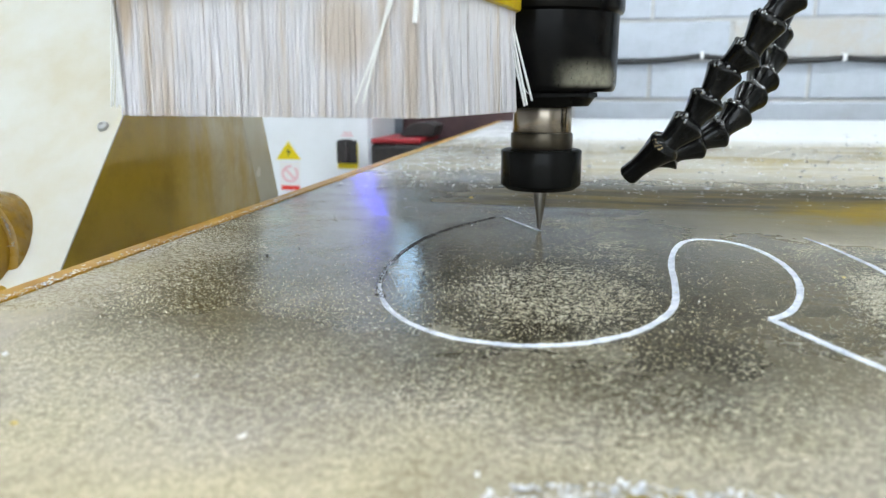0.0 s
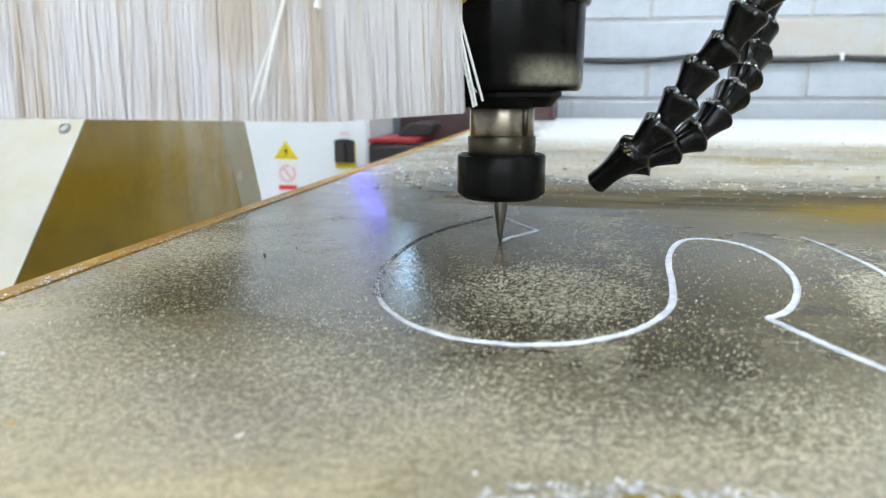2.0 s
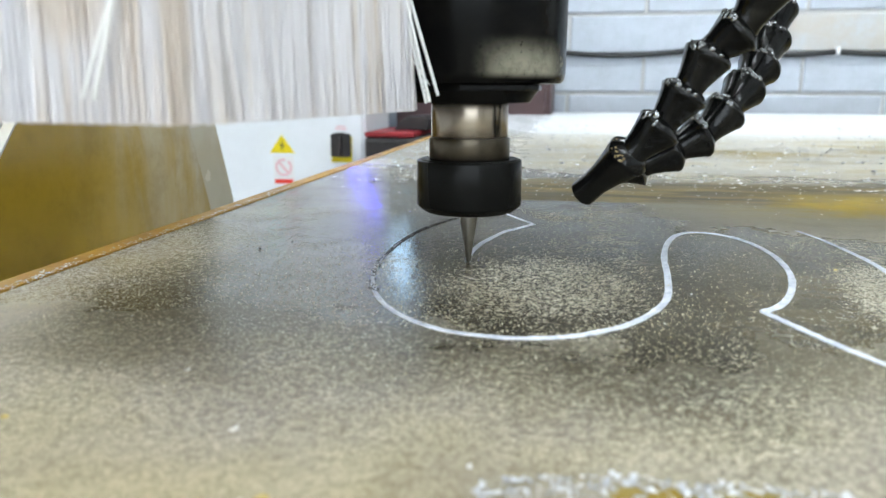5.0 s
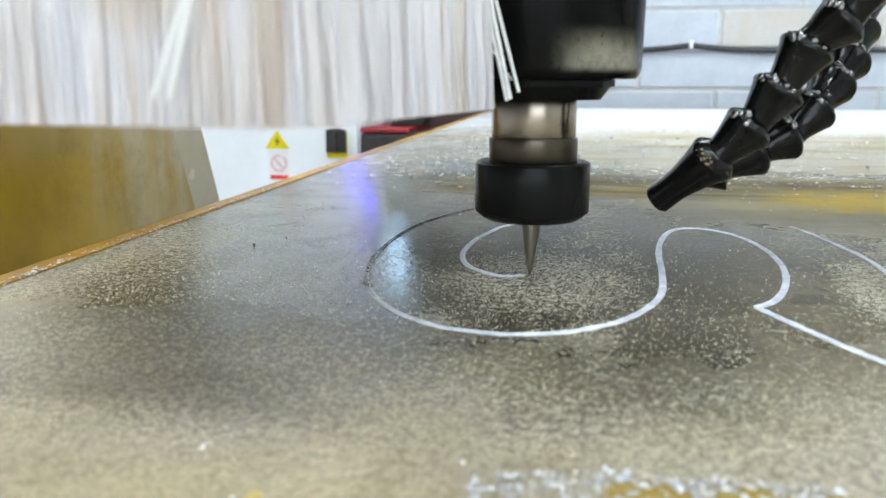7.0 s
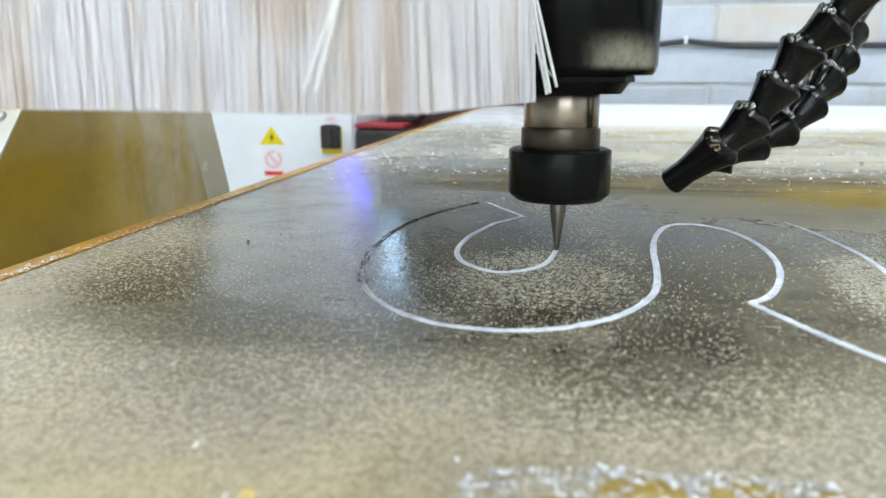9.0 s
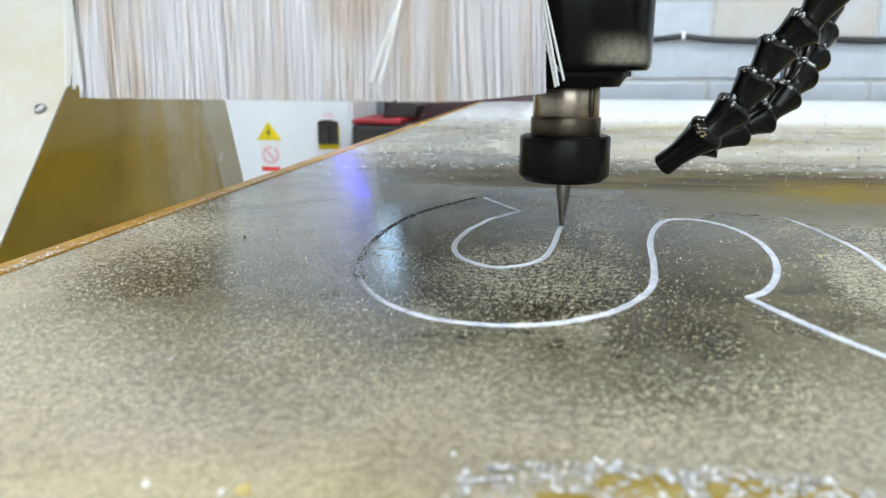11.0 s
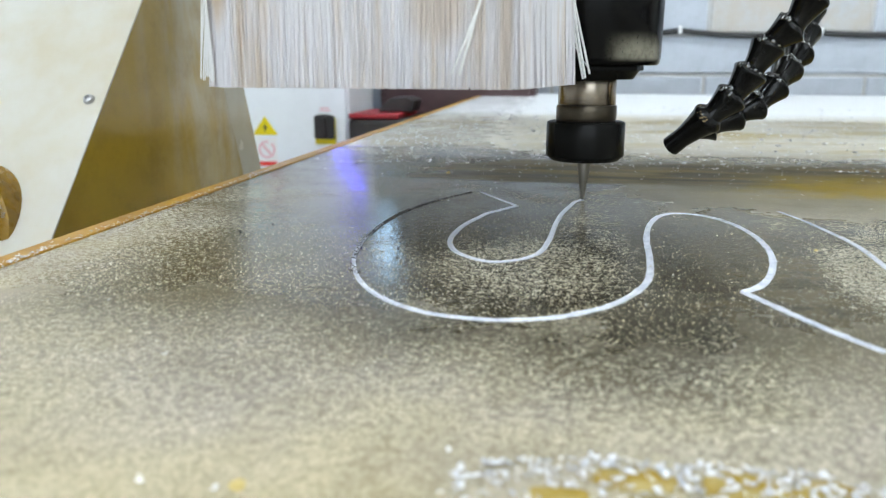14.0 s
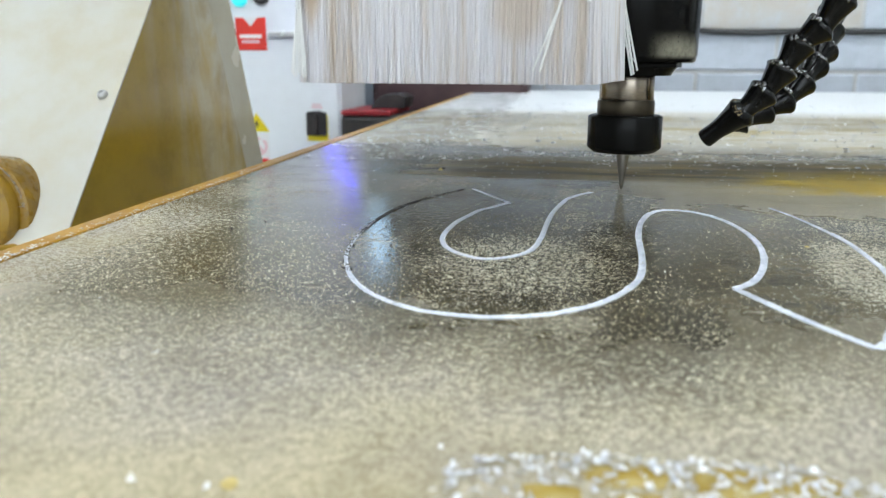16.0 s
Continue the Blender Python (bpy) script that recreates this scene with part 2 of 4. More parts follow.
# shadow along the fold, painted as a soft dark band
fold_shade = go.math("MULTIPLY", go.math("MULTIPLY", go.ramp(go.math("ADD", slant, -0.022), 0.31, 0.34), go.ramp(go.math("ADD", slant, -0.022), 0.372, 0.346)), 0.3)
tone = go.mix(grimy, go.mix(pale_rear, (0.4, 0.265, 0.03), (0.53, 0.5, 0.41)), (0.19, 0.12, 0.02))
go.color(go.mix(fold_shade, tone, (0.16, 0.125, 0.06)))
M_RIM = worn("amber_rim", (0.33, 0.185, 0.012), (0.16, 0.085, 0.006), 45, (0.2, 0.35))
M_FLANGE = worn("flange_paint", (0.47, 0.435, 0.34), (0.42, 0.375, 0.27), 9, (0.18, 0.28))
M_KNOB = worn("amber_cap", (0.36, 0.205, 0.014), (0.17, 0.09, 0.008), 30, (0.3, 0.5))
M_BLACK = spindle_black()
M_BLACK.node_tree.nodes["Principled BSDF"].inputs["Specular IOR Level"].default_value = 0.1
M_NUT = mat("blackened_steel", (0.007, 0.007, 0.0065), 0.26)
M_NUT.node_tree.nodes["Principled BSDF"].inputs["Specular IOR Level"].default_value = 0.11
M_SHAFT = mat("ground_steel", (0.36, 0.31, 0.255), 0.25, 1.0)
M_SHAFT.node_tree.nodes["Principled BSDF"].inputs["Anisotropic"].default_value = 0.7
M_SHAFT.node_tree.nodes["Principled BSDF"].inputs["Anisotropic Rotation"].default_value = 0.25
M_RING = worn("dark_steel", (0.1, 0.083, 0.06), (0.06, 0.05, 0.036), 60, (0.28, 0.36), 0.0, 0.8)
M_CUTTER = worn("carbide", (0.27, 0.25, 0.22), (0.24, 0.22, 0.19), 100, (0.28, 0.34), 0.0, 1.0)
M_HOSE = worn("wet_black_plastic", (0.004, 0.004, 0.004), (0.008, 0.008, 0.007), 70, (0.07, 0.2), 0.0003)
M_HOSE.node_tree.nodes["Principled BSDF"].inputs["Specular IOR Level"].default_value = 0.24
M_DROP = mat("oil_film", (0.006, 0.006, 0.006), 0.02, ior=2.0)
M_DROP.node_tree.nodes["Principled BSDF"].inputs["Specular IOR Level"].default_value = 1.0
M_GRIME = worn("tan_crust", (0.3, 0.22, 0.1), (0.18, 0.13, 0.06), 300, (0.7, 0.9))
M_FLAKE = mat("tan_flake", (0.6, 0.55, 0.4), 0.35)
gf = Graph(M_FLAKE)
gf.color(gf.mix(gf.island(), (0.42, 0.36, 0.22), (0.9, 0.86, 0.72)))
M_CRUMB = worn("yellow_crumb", (0.62, 0.5, 0.2), (0.5, 0.38, 0.14), 300, (0.6, 0.9))
M_YELLOW = worn("yellow_plastic", (0.75, 0.55, 0.0), (0.62, 0.42, 0.0), 40, (0.3, 0.5))
M_BRISTLE = bristle_material("white_bristle", (0.82, 0.81, 0.845), (0.75, 0.725, 0.755), (0.6, 0.48, 0.36))
M_STRAY = mat("stray_bristle", (0.86, 0.86, 0.85), 0.35)
M_CUT = worn("fresh_cut", (0.86, 0.89, 0.98), (0.46, 0.5, 0.61), 170, (0.3, 0.55), 0.0003)
M_CUT_DARK = worn("fouled_cut", (0.035, 0.032, 0.028), (0.36, 0.36, 0.37), 110, (0.3, 0.5))
M_CHIP = mat("bright_chip", (0.92, 0.93, 0.95), 0.3, 0.2)
gc = Graph(M_CHIP)
gc.color(gc.mix(gc.island(), (0.4, 0.41, 0.44), (0.94, 0.95, 0.98)))
M_OIL = worn("amber_oil", (0.35, 0.235, 0.04), (0.47, 0.38, 0.16), 120, (0.06, 0.2), 0.0006)
M_BLOCK = worn("painted_block", (0.46, 0.5, 0.56), (0.405, 0.435, 0.485), 14, (0.55, 0.8), 0.002)
M_BLOCK_TAN = worn("stained_block", (0.46, 0.42, 0.37), (0.46, 0.48, 0.5), 10, (0.55, 0.8), 0.002)
M_MORTAR = worn("mortar", (0.46, 0.46, 0.46), (0.4, 0.39, 0.38), 25, (0.7, 0.9), 0.001)
M_WALL = worn("plaster", (0.7, 0.71, 0.72), (0.62, 0.62, 0.62), 5, (0.6, 0.85), 0.001)
M_CEIL = worn("ceiling_paint", (0.78, 0.78, 0.77), (0.7, 0.7, 0.68), 4, (0.7, 0.9))
M_FLOOR = worn("concrete_floor", (0.3, 0.29, 0.28), (0.2, 0.195, 0.19), 5, (0.4, 0.7), 0.001)
M_CABINET = worn("cabinet_white", (0.86, 0.885, 0.92), (0.81, 0.83, 0.86), 6, (0.3, 0.45))
M_CABLE = mat("cable_black", (0.012, 0.012, 0.013), 0.45)
M_CLIP = mat("clip_white", (0.85, 0.85, 0.86), 0.35)
M_PANEL = mat("led_panel", (0.865, 0.955, 1.0), 0.5, 0, PANEL_GLOW)
M_BLUE = mat("blue_glow", (0.09, 0.08, 1.0), 0.4, 0, 9.0)
M_GLINT = mat("glint_glow", (0.5, 0.75, 1.0), 0.3, 0, 3.4)
M_CYAN = mat("cyan_lamp", (0.05, 0.75, 0.8), 0.3, 0, 0.6)
M_RED = worn("red_paint", (0.34, 0.012, 0.02), (0.2, 0.01, 0.013), 30)
M_SIGNRED = mat("sign_red", (0.75, 0.035, 0.02), 0.4)
M_SIGNYELLOW = mat("sign_yellow", (0.78, 0.62, 0.0), 0.4)
M_SIGNWHITE = mat("sign_white", (0.85, 0.83, 0.83), 0.4)
M_PINK = mat("sign_pink", (0.8, 0.52, 0.56), 0.4)
M_DARK = worn("dark_casing", (0.02, 0.018, 0.018), (0.045, 0.035, 0.033), 20)
M_MAROON = worn("dark_maroon", (0.07, 0.035, 0.035), (0.045, 0.02, 0.022), 14)
M_BOARD = worn("dark_board", (0.055, 0.052, 0.042), (0.08, 0.075, 0.06), 10, (0.5, 0.7))
M_ALU = worn("aluminium", (0.6, 0.6, 0.6), (0.5, 0.5, 0.5), 40, (0.25, 0.45), 0.0, 1.0)


# ---- mesh helpers ----
def part(name, bm, material, parent=None, label="", smooth=False):
    me = bpy.data.meshes.new(name)
    bmesh.ops.recalc_face_normals(bm, faces=bm.faces)
    bm.to_mesh(me)
    bm.free()
    if smooth:
        me.shade_smooth()
        me.set_sharp_from_angle(angle=radians(35))
    me.materials.append(material)
    ob = new(name, me)
    if parent:
        ob.parent = parent
    return tagged(ob, label)


def thing(name, label, category, group="", kind="", at=(0, 0, 0)):
    ob = tagged(new(name), label, category, group, kind)
    ob.location = at
    return ob


def box(x0, x1, y0, y1, z0, z1, bevel=0.0, bm=None, segs=2):
    bm = bm or bmesh.new()
    r = bmesh.ops.create_cube(bm, size=1)
    for v in r["verts"]:
        v.co = Vector(((x0 + x1) / 2 + v.co.x * (x1 - x0), (y0 + y1) / 2 + v.co.y * (y1 - y0), (z0 + z1) / 2 + v.co.z * (z1 - z0)))
    if bevel:
        es = list({e for v in r["verts"] for e in v.link_edges})
        bmesh.ops.bevel(bm, geom=es, offset=bevel, segments=segs, affect="EDGES", profile=0.6)
    return bm


def prism(outline, lo, hi, axis="z", bevel=0.0):
    """An outline of pairs, drawn out along an axis. axis x: pairs are y, z; y: x, z; z: x, y."""
    def at(p, h):
        return {"x": (h, p[0], p[1]), "y": (p[0], h, p[1]), "z": (p[0], p[1], h)}[axis]
    bm = bmesh.new()
    a = [bm.verts.new(at(p, lo)) for p in outline]
    b = [bm.verts.new(at(p, hi)) for p in outline]
    bm.faces.new(a)
    bm.faces.new(b[::-1])
    n = len(outline)
    for i in range(n):
        bm.faces.new((a[i], b[i], b[(i + 1) % n], a[(i + 1) % n]))
    if bevel:
        bmesh.ops.bevel(bm, geom=list(bm.edges), offset=bevel, segments=2, affect="EDGES", profile=0.6)
    return bm


def lathe(profile, segs=48, m=None, bm=None):
    """Revolve pairs of radius, height round z; closed at both ends."""
    bm = bm or bmesh.new()
    rings = []
    for r, z in profile:
        ring = []
        for k in range(segs):
            a = 2 * math.pi * k / segs
            co = Vector((r * math.cos(a), r * math.sin(a), z))
            ring.append(bm.verts.new(m @ co if m else co))
        rings.append(ring)
    for p, n in zip(rings, rings[1:]):
        for k in range(segs):
            bm.faces.new((p[k], p[(k + 1) % segs], n[(k + 1) % segs], n[k]))
    bm.faces.new(rings[0])
    bm.faces.new(rings[-1][::-1])
    return bm


def along(a, b):
    """The pose at a whose z axis points to b."""
    a, b = Vector(a), Vector(b)
    return Matrix.Translation(a) @ (b - a).to_track_quat("Z", "Y").to_matrix().to_4x4()


def rod(a, b, r0, r1, bm, sides=4):
    m = along(a, b)
    h = (Vector(b) - Vector(a)).length
    lathe([(r0, 0), (r1, h)], sides, m, bm)


def glide(points, step):
    """Even steps along a smooth curve through the points."""
    P = [Vector(p) for p in points]
    P = [2 * P[0] - P[1], *P, 2 * P[-1] - P[-2]]
    fine = []
    for a, b, c, d in zip(P, P[1:], P[2:], P[3:]):
        for k in range(24):
            u = k / 24
            fine.append(0.5 * ((2 * b) + (c - a) * u + (2 * a - 5 * b + 4 * c - d) * u * u + (3 * b - a - 3 * c + d) * u ** 3))
    fine.append(P[-2])
    out, left = [fine[0]], step
    for a, b in zip(fine, fine[1:]):
        d = (b - a).length
        while d >= left > 0:
            a = a + (b - a) * (left / d)
            out.append(a.copy())
            d -= left
            left = step
        left -= d
    if (out[-1] - fine[-1]).length > step * 0.3:
        out.append(fine[-1])
    return out


def pipe(points, radius, bm=None, sides=10):
    bm = bm or bmesh.new()
    rings = []
    for i, p in enumerate(points):
        d = (points[min(i + 1, len(points) - 1)] - points[max(i - 1, 0)]).normalized()
        qn = d.to_track_quat("Z", "Y")
        rings.append([bm.verts.new(p + qn @ Vector((radius * math.cos(2 * math.pi * k / sides), radius * math.sin(2 * math.pi * k / sides), 0))) for k in range(sides)])
    for p, n in zip(rings, rings[1:]):
        for k in range(sides):
            bm.faces.new((p[k], p[(k + 1) % sides], n[(k + 1) % sides], n[k]))
    bm.faces.new(rings[0])
    bm.faces.new(rings[-1][::-1])
    return bm


def chip_mesh(rnd, s, verts, faces, p):
    """A small curled flake."""
    a, w, turn = rnd.uniform(0, 6.28), s * rnd.uniform(0.25, 0.6), rnd.uniform(0.6, 2.2)
    tilt = rnd.uniform(-0.5, 0.5)
    base, n = len(verts), 4
    for k in range(n + 1):
        u = (k / n - 0.5) * turn
        cx, cz = s * math.sin(u) / turn, s * (1 - math.cos(u)) / turn + 0.00015
        for v in (-0.5, 0.5):
            x, y = cx, v * w + cx * tilt
            verts.append((p[0] + x * math.cos(a) - y * math.sin(a), p[1] + x * math.sin(a) + y * math.cos(a), p[2] + cz))
    for k in range(n):
        i = base + 2 * k
        faces.append((i, i + 1, i + 3, i + 2))


# ---- the room ----


def room():
    tagged(part("floor", box(X0 - 0.2, X1 + 0.2, Y0 - 0.2, WALL_Y + 0.3, FLOOR_Z - 0.1, FLOOR_Z), M_FLOOR), "grey concrete workshop floor", "floor", kind="structure")
    tagged(part("ceiling", box(X0 - 0.2, X1 + 0.2, Y0 - 0.2, WALL_Y + 0.3, CEIL_Z, CEIL_Z + 0.1), M_CEIL), "white painted ceiling of the workshop", "ceiling", kind="structure")
    south = box(X0, WIN[0], Y0 - 0.15, Y0, FLOOR_Z, CEIL_Z)
    box(WIN[1], X1, Y0 - 0.15, Y0, FLOOR_Z, CEIL_Z, 0, south)
    box(WIN[0], WIN[1], Y0 - 0.15, Y0, FLOOR_Z, WIN[2], 0, south)
    box(WIN[0], WIN[1], Y0 - 0.15, Y0, WIN[3], CEIL_Z, 0, south)
    tagged(part("wall_south", south, M_WALL), "plain white workshop wall with an opening for the added window", "wall", kind="structure")
    # unseen window frame added in front of the fill lamp
    w = thing("fill_window", "unseen window added behind the camera for fill light", "window", kind="structure")
    for a, b, c, d in ((WIN[0], WIN[1], WIN[2], WIN[2] + 0.05), (WIN[0], WIN[1], WIN[3] - 0.05, WIN[3]), (WIN[0], WIN[0] + 0.05, WIN[2] + 0.05, WIN[3] - 0.05), (WIN[1] - 0.05, WIN[1], WIN[2] + 0.05, WIN[3] - 0.05), (0.13, 0.18, WIN[2] + 0.05, WIN[3] - 0.05)):
        part("window_frame", box(a, b, Y0 - 0.1, Y0 - 0.04, c, d, 0.003), M_CABINET, w)
    tagged(part("wall_east", box(X1, X1 + 0.15, Y0, WALL_Y, FLOOR_Z, CEIL_Z), M_WALL), "plain white workshop wall", "wall", kind="structure")
    tagged(part("wall_west", box(X0 - 0.15, X0, Y0, WALL_Y, FLOOR_Z, CEIL_Z), M_WALL), "plain white workshop wall", "wall", kind="structure")
    wall = tagged(part("wall_north", box(X0, X1, WALL_Y + 0.005, WALL_Y + 0.2, FLOOR_Z, CEIL_Z), M_MORTAR), "white painted concrete block wall with recessed joints", "wall", kind="structure")
    return wall


WALL = room()


# dark panels added above the view, to darken what the sheet mirrors
def reflected_board():
    t = thing("reflected_board", "unseen dark board added on the block wall for the sheet to reflect", "tool board")
    for k in range(3):
        part("panel", box(-0.47 + k * 1.25, 0.77 + k * 1.25, WALL_Y - 0.016, WALL_Y - 0.0025, 0.43, 1.75, 0.002), M_BOARD, t, "dark painted board")


reflected_board()


def ceiling_light(x, y):
    t = thing("ceiling_light", "white rectangular ceiling light, switched on", "ceiling light", "ceiling lights", at=(x, y, CEIL_Z))
    bm = box(-0.62, 0.62, -0.17, 0.17, -0.05, -0.004, 0.004)
    part("frame", bm, M_ALU, t)
    for y in (-0.08, 0.08):
        part("tube", lathe([(0.015, -0.59), (0.0175, -0.585), (0.0175, 0.585), (0.015, 0.59)], 12, pose(0, y, -0.07, 0, 90, 0)), M_PANEL, t, "glowing white tube", True)


for lx, ly in ((-1.2, -0.6), (0.6, -0.6), (2.2, -0.6), (-1.2, 1.3), (0.6, 1.3), (2.2, 1.3)):
    ceiling_light(lx, ly)


# ---- machine table and sheet ----
def edge_x(y):
    """The long edge of the sheet, slightly out of square."""
    return -0.1935 - 0.0088 * y


def machine_table():
    t = thing("machine_table", "long router table with an orange-brown wooden bed board", "machine table")
    part("bed_board", box(-0.188, 1.35, -0.6, 2.345, -0.03, -0.0042, 0.0), M_BED, t, "orange-brown worn wooden bed board")
    part("edge_lip", prism([(edge_x(-0.6) - 0.0108, -0.6), (edge_x(-0.6) - 0.0002, -0.6), (edge_x(2.345) - 0.0002, 2.345), (edge_x(2.345) - 0.0108, 2.345)], -0.0305, 0.0008, "z", 0.001), M_BED, t, "orange-brown worn edge lip")
    part("bed_frame", box(-0.185, 1.33, -0.58, 2.33, -0.2, -0.0305, 0.004), M_STEEL_FRAME, t)
    for x in (-0.12, 1.25):
        for y in (-0.45, 2.2):
            part("leg", box(x - 0.05, x + 0.05, y - 0.05, y + 0.05, FLOOR_Z, -0.2005, 0.004), M_STEEL_FRAME, t)
    for x in (-0.36, 1.42):
        part("side_rail", box(x - 0.03, x + 0.03, -0.58, 2.33, -0.36, -0.3, 0.003), M_ALU, t, "bright steel side rail")
        for y in (-0.4, 0.9, 2.2):
            w = (x + 0.0305, -0.12) if x < 0 else (1.25, x - 0.0305)
            part("rail_bracket", box(w[0], w[1], y - 0.03, y + 0.03, -0.35, -0.31, 0.003), M_STEEL_FRAME, t)
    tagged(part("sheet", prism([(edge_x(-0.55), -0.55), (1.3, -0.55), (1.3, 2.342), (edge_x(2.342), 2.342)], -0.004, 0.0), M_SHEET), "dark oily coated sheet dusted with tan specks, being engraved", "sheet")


machine_table()

# ---- cut lines ----
OUTER = [(-0.0476, 0.4325), (-0.0559, 0.4166), (-0.0665, 0.3921), (-0.074, 0.3672), (-0.0777, 0.3344), (-0.0782, 0.307), (-0.0759, 0.281),
         (-0.0728, 0.265), (-0.0666, 0.2458), (-0.0591, 0.2308), (-0.0496, 0.2186), (-0.0371, 0.209), (-0.0264, 0.2056), (-0.0148, 0.2047),
         (-0.002, 0.2076), (0.0077, 0.213), (0.018, 0.2224), (0.0258, 0.2343), (0.0321, 0.2489), (0.0355, 0.2646), (0.0381, 0.2899),
         (0.0402, 0.32), (0.0448, 0.3505), (0.0521, 0.3738), (0.0614, 0.383), (0.0739, 0.3779), (0.0833, 0.3602), (0.0872, 0.3353),
         (0.0867, 0.311), (0.0833, 0.2895), (0.0771, 0.2685), (0.0701, 0.2533), (0.0628, 0.2448)]
SECOND = [(0.1135, 0.3966), (0.1183, 0.3763), (0.1221, 0.3481), (0.1241, 0.3206), (0.122, 0.2898), (0.1202, 0.2744), (0.115, 0.252), (0.1062, 0.23), (0.0903, 0.1996)]
GROOVE = 0.0026


def ribbon(points, width, taper=(1.0, 1.0), lift=0.0):
    """A cut with a shallow V floor and ragged burrs along both lips; its width grows from one share to the other."""
    bm = bmesh.new()
    shape = ((-0.5, 0.00004), (-0.45, 0.0005), (-0.34, 0.00026), (0.05, 0.00006), (0.3, 0.0002), (0.45, 0.00042), (0.5, 0.00004))
    rows = []
    for i, p in enumerate(points):
        d = points[min(i + 1, len(points) - 1)] - points[max(i - 1, 0)]
        n = Vector((-d.y, d.x, 0)).normalized()
        f = i / max(1, len(points) - 1)
        share = taper[0] + (taper[1] - taper[0]) * min(1, f * 3)
        k = share * (1 + 0.22 * noise.noise(Vector((p.x * 260, p.y * 260, 1))))
        rows.append([bm.verts.new((p.x + n.x * u * width * k, p.y + n.y * u * width * k, h * (0.6 + 0.9 * abs(noise.noise(Vector((p.x * 700, p.y * 700, u * 3))))) + lift)) for u, h in shape])
    for a, b in zip(rows, rows[1:]):
        for k in range(len(shape) - 1):
            bm.faces.new((a[k], b[k], b[k + 1], a[k + 1]))
    return bm


def flat(pts):
    return [Vector((x, y, 0)) for x, y in pts]


ENGRAVING = thing("engraved_outline", "white engraved outline of a curled letter shape in the sheet", "engraving")
part("cut_line", ribbon(glide(flat(OUTER[4:]), 0.0015), GROOVE, (0.35, 1.0)), M_CUT, ENGRAVING, "bright white freshly cut line")
part("cut_line", ribbon(glide(flat(OUTER[:6]), 0.0015), GROOVE * 0.62, (0.45, 1.0), 0.00003), M_CUT_DARK, ENGRAVING, "cut line fouled with dark swarf")
part("cut_line", ribbon(glide(flat([(0.0628, 0.2448), (0.0757, 0.2145), (0.0865, 0.1942)]), 0.0015), GROOVE), M_CUT, ENGRAVING)
part("cut_line", ribbon(glide(flat(SECOND), 0.0015), GROOVE * 0.9, (0.5, 1.0)), M_CUT, ENGRAVING)
part("cut_line", ribbon(glide(flat([(0.0903, 0.1996), (0.0865, 0.1942)]), 0.0015), GROOVE), M_CUT, ENGRAVING)
part("cut_line", ribbon(glide(flat([(-0.0421, 0.4339), (-0.031, 0.413), (-0.0188, 0.3915)]), 0.0015), GROOVE * 0.72), M_CUT, ENGRAVING)


def groove_swarf():
    """Black crumbs of swarf caught along the fouled stretch of the line."""
    rg = random.Random(17)
    bm = bmesh.new()
    line = glide(flat(OUTER[:9]), 0.0004)
    for k in range(150):
        p = rg.choice(line)
        m = Matrix.Translation(p + Vector((rg.gauss(0, 0.0006), rg.gauss(0, 0.0006), 0.0002))) @ Matrix.Diagonal((rg.uniform(0.0002, 0.0006), rg.uniform(0.0002, 0.0007), rg.uniform(0.0002, 0.0004), 1))
        bmesh.ops.create_icosphere(bm, subdivisions=1, radius=1, matrix=m)
    tagged(part("swarf", bm, M_DARK, ENGRAVING), "black swarf caught along the cut", kind="stuff")


groove_swarf()


def tool_at(t):
    rows = TOOL
    for (a, xa, ya), (b, xb, yb) in zip(rows, rows[1:]):
        if t <= b:
            u = (t - a) / (b - a)
            return Vector((xa + (xb - xa) * u, ya + (yb - ya) * u, 0))
    return Vector((rows[-1][1], rows[-1][2], 0))


CUTS = []


def growing_cut():
    """Short pieces of the line that the cutter leaves; each lies deep in the sheet until the cutter has passed."""
    n = 110
    line = glide([Vector((-0.0186, 0.391, 0))] + [Vector((x, y, 0)) for t, x, y in TOOL[1:]], 0.0004)
    k = len(line)
    per = k // n
    for i in range(n):
        pts = line[i * per:(i + 1) * per + 2]
        if len(pts) < 2:
            continue
        mid = pts[len(pts) // 2]
        best = min((((tool_at(s / 20) - mid).length, s / 20) for s in range(0, 321)))[1]
        c = mid.copy()
        ob = part("cut_piece", ribbon([p - c for p in pts], GROOVE * 0.9), M_CUT, ENGRAVING)
        ob.location = c
        CUTS.append((ob, c, best))


growing_cut()


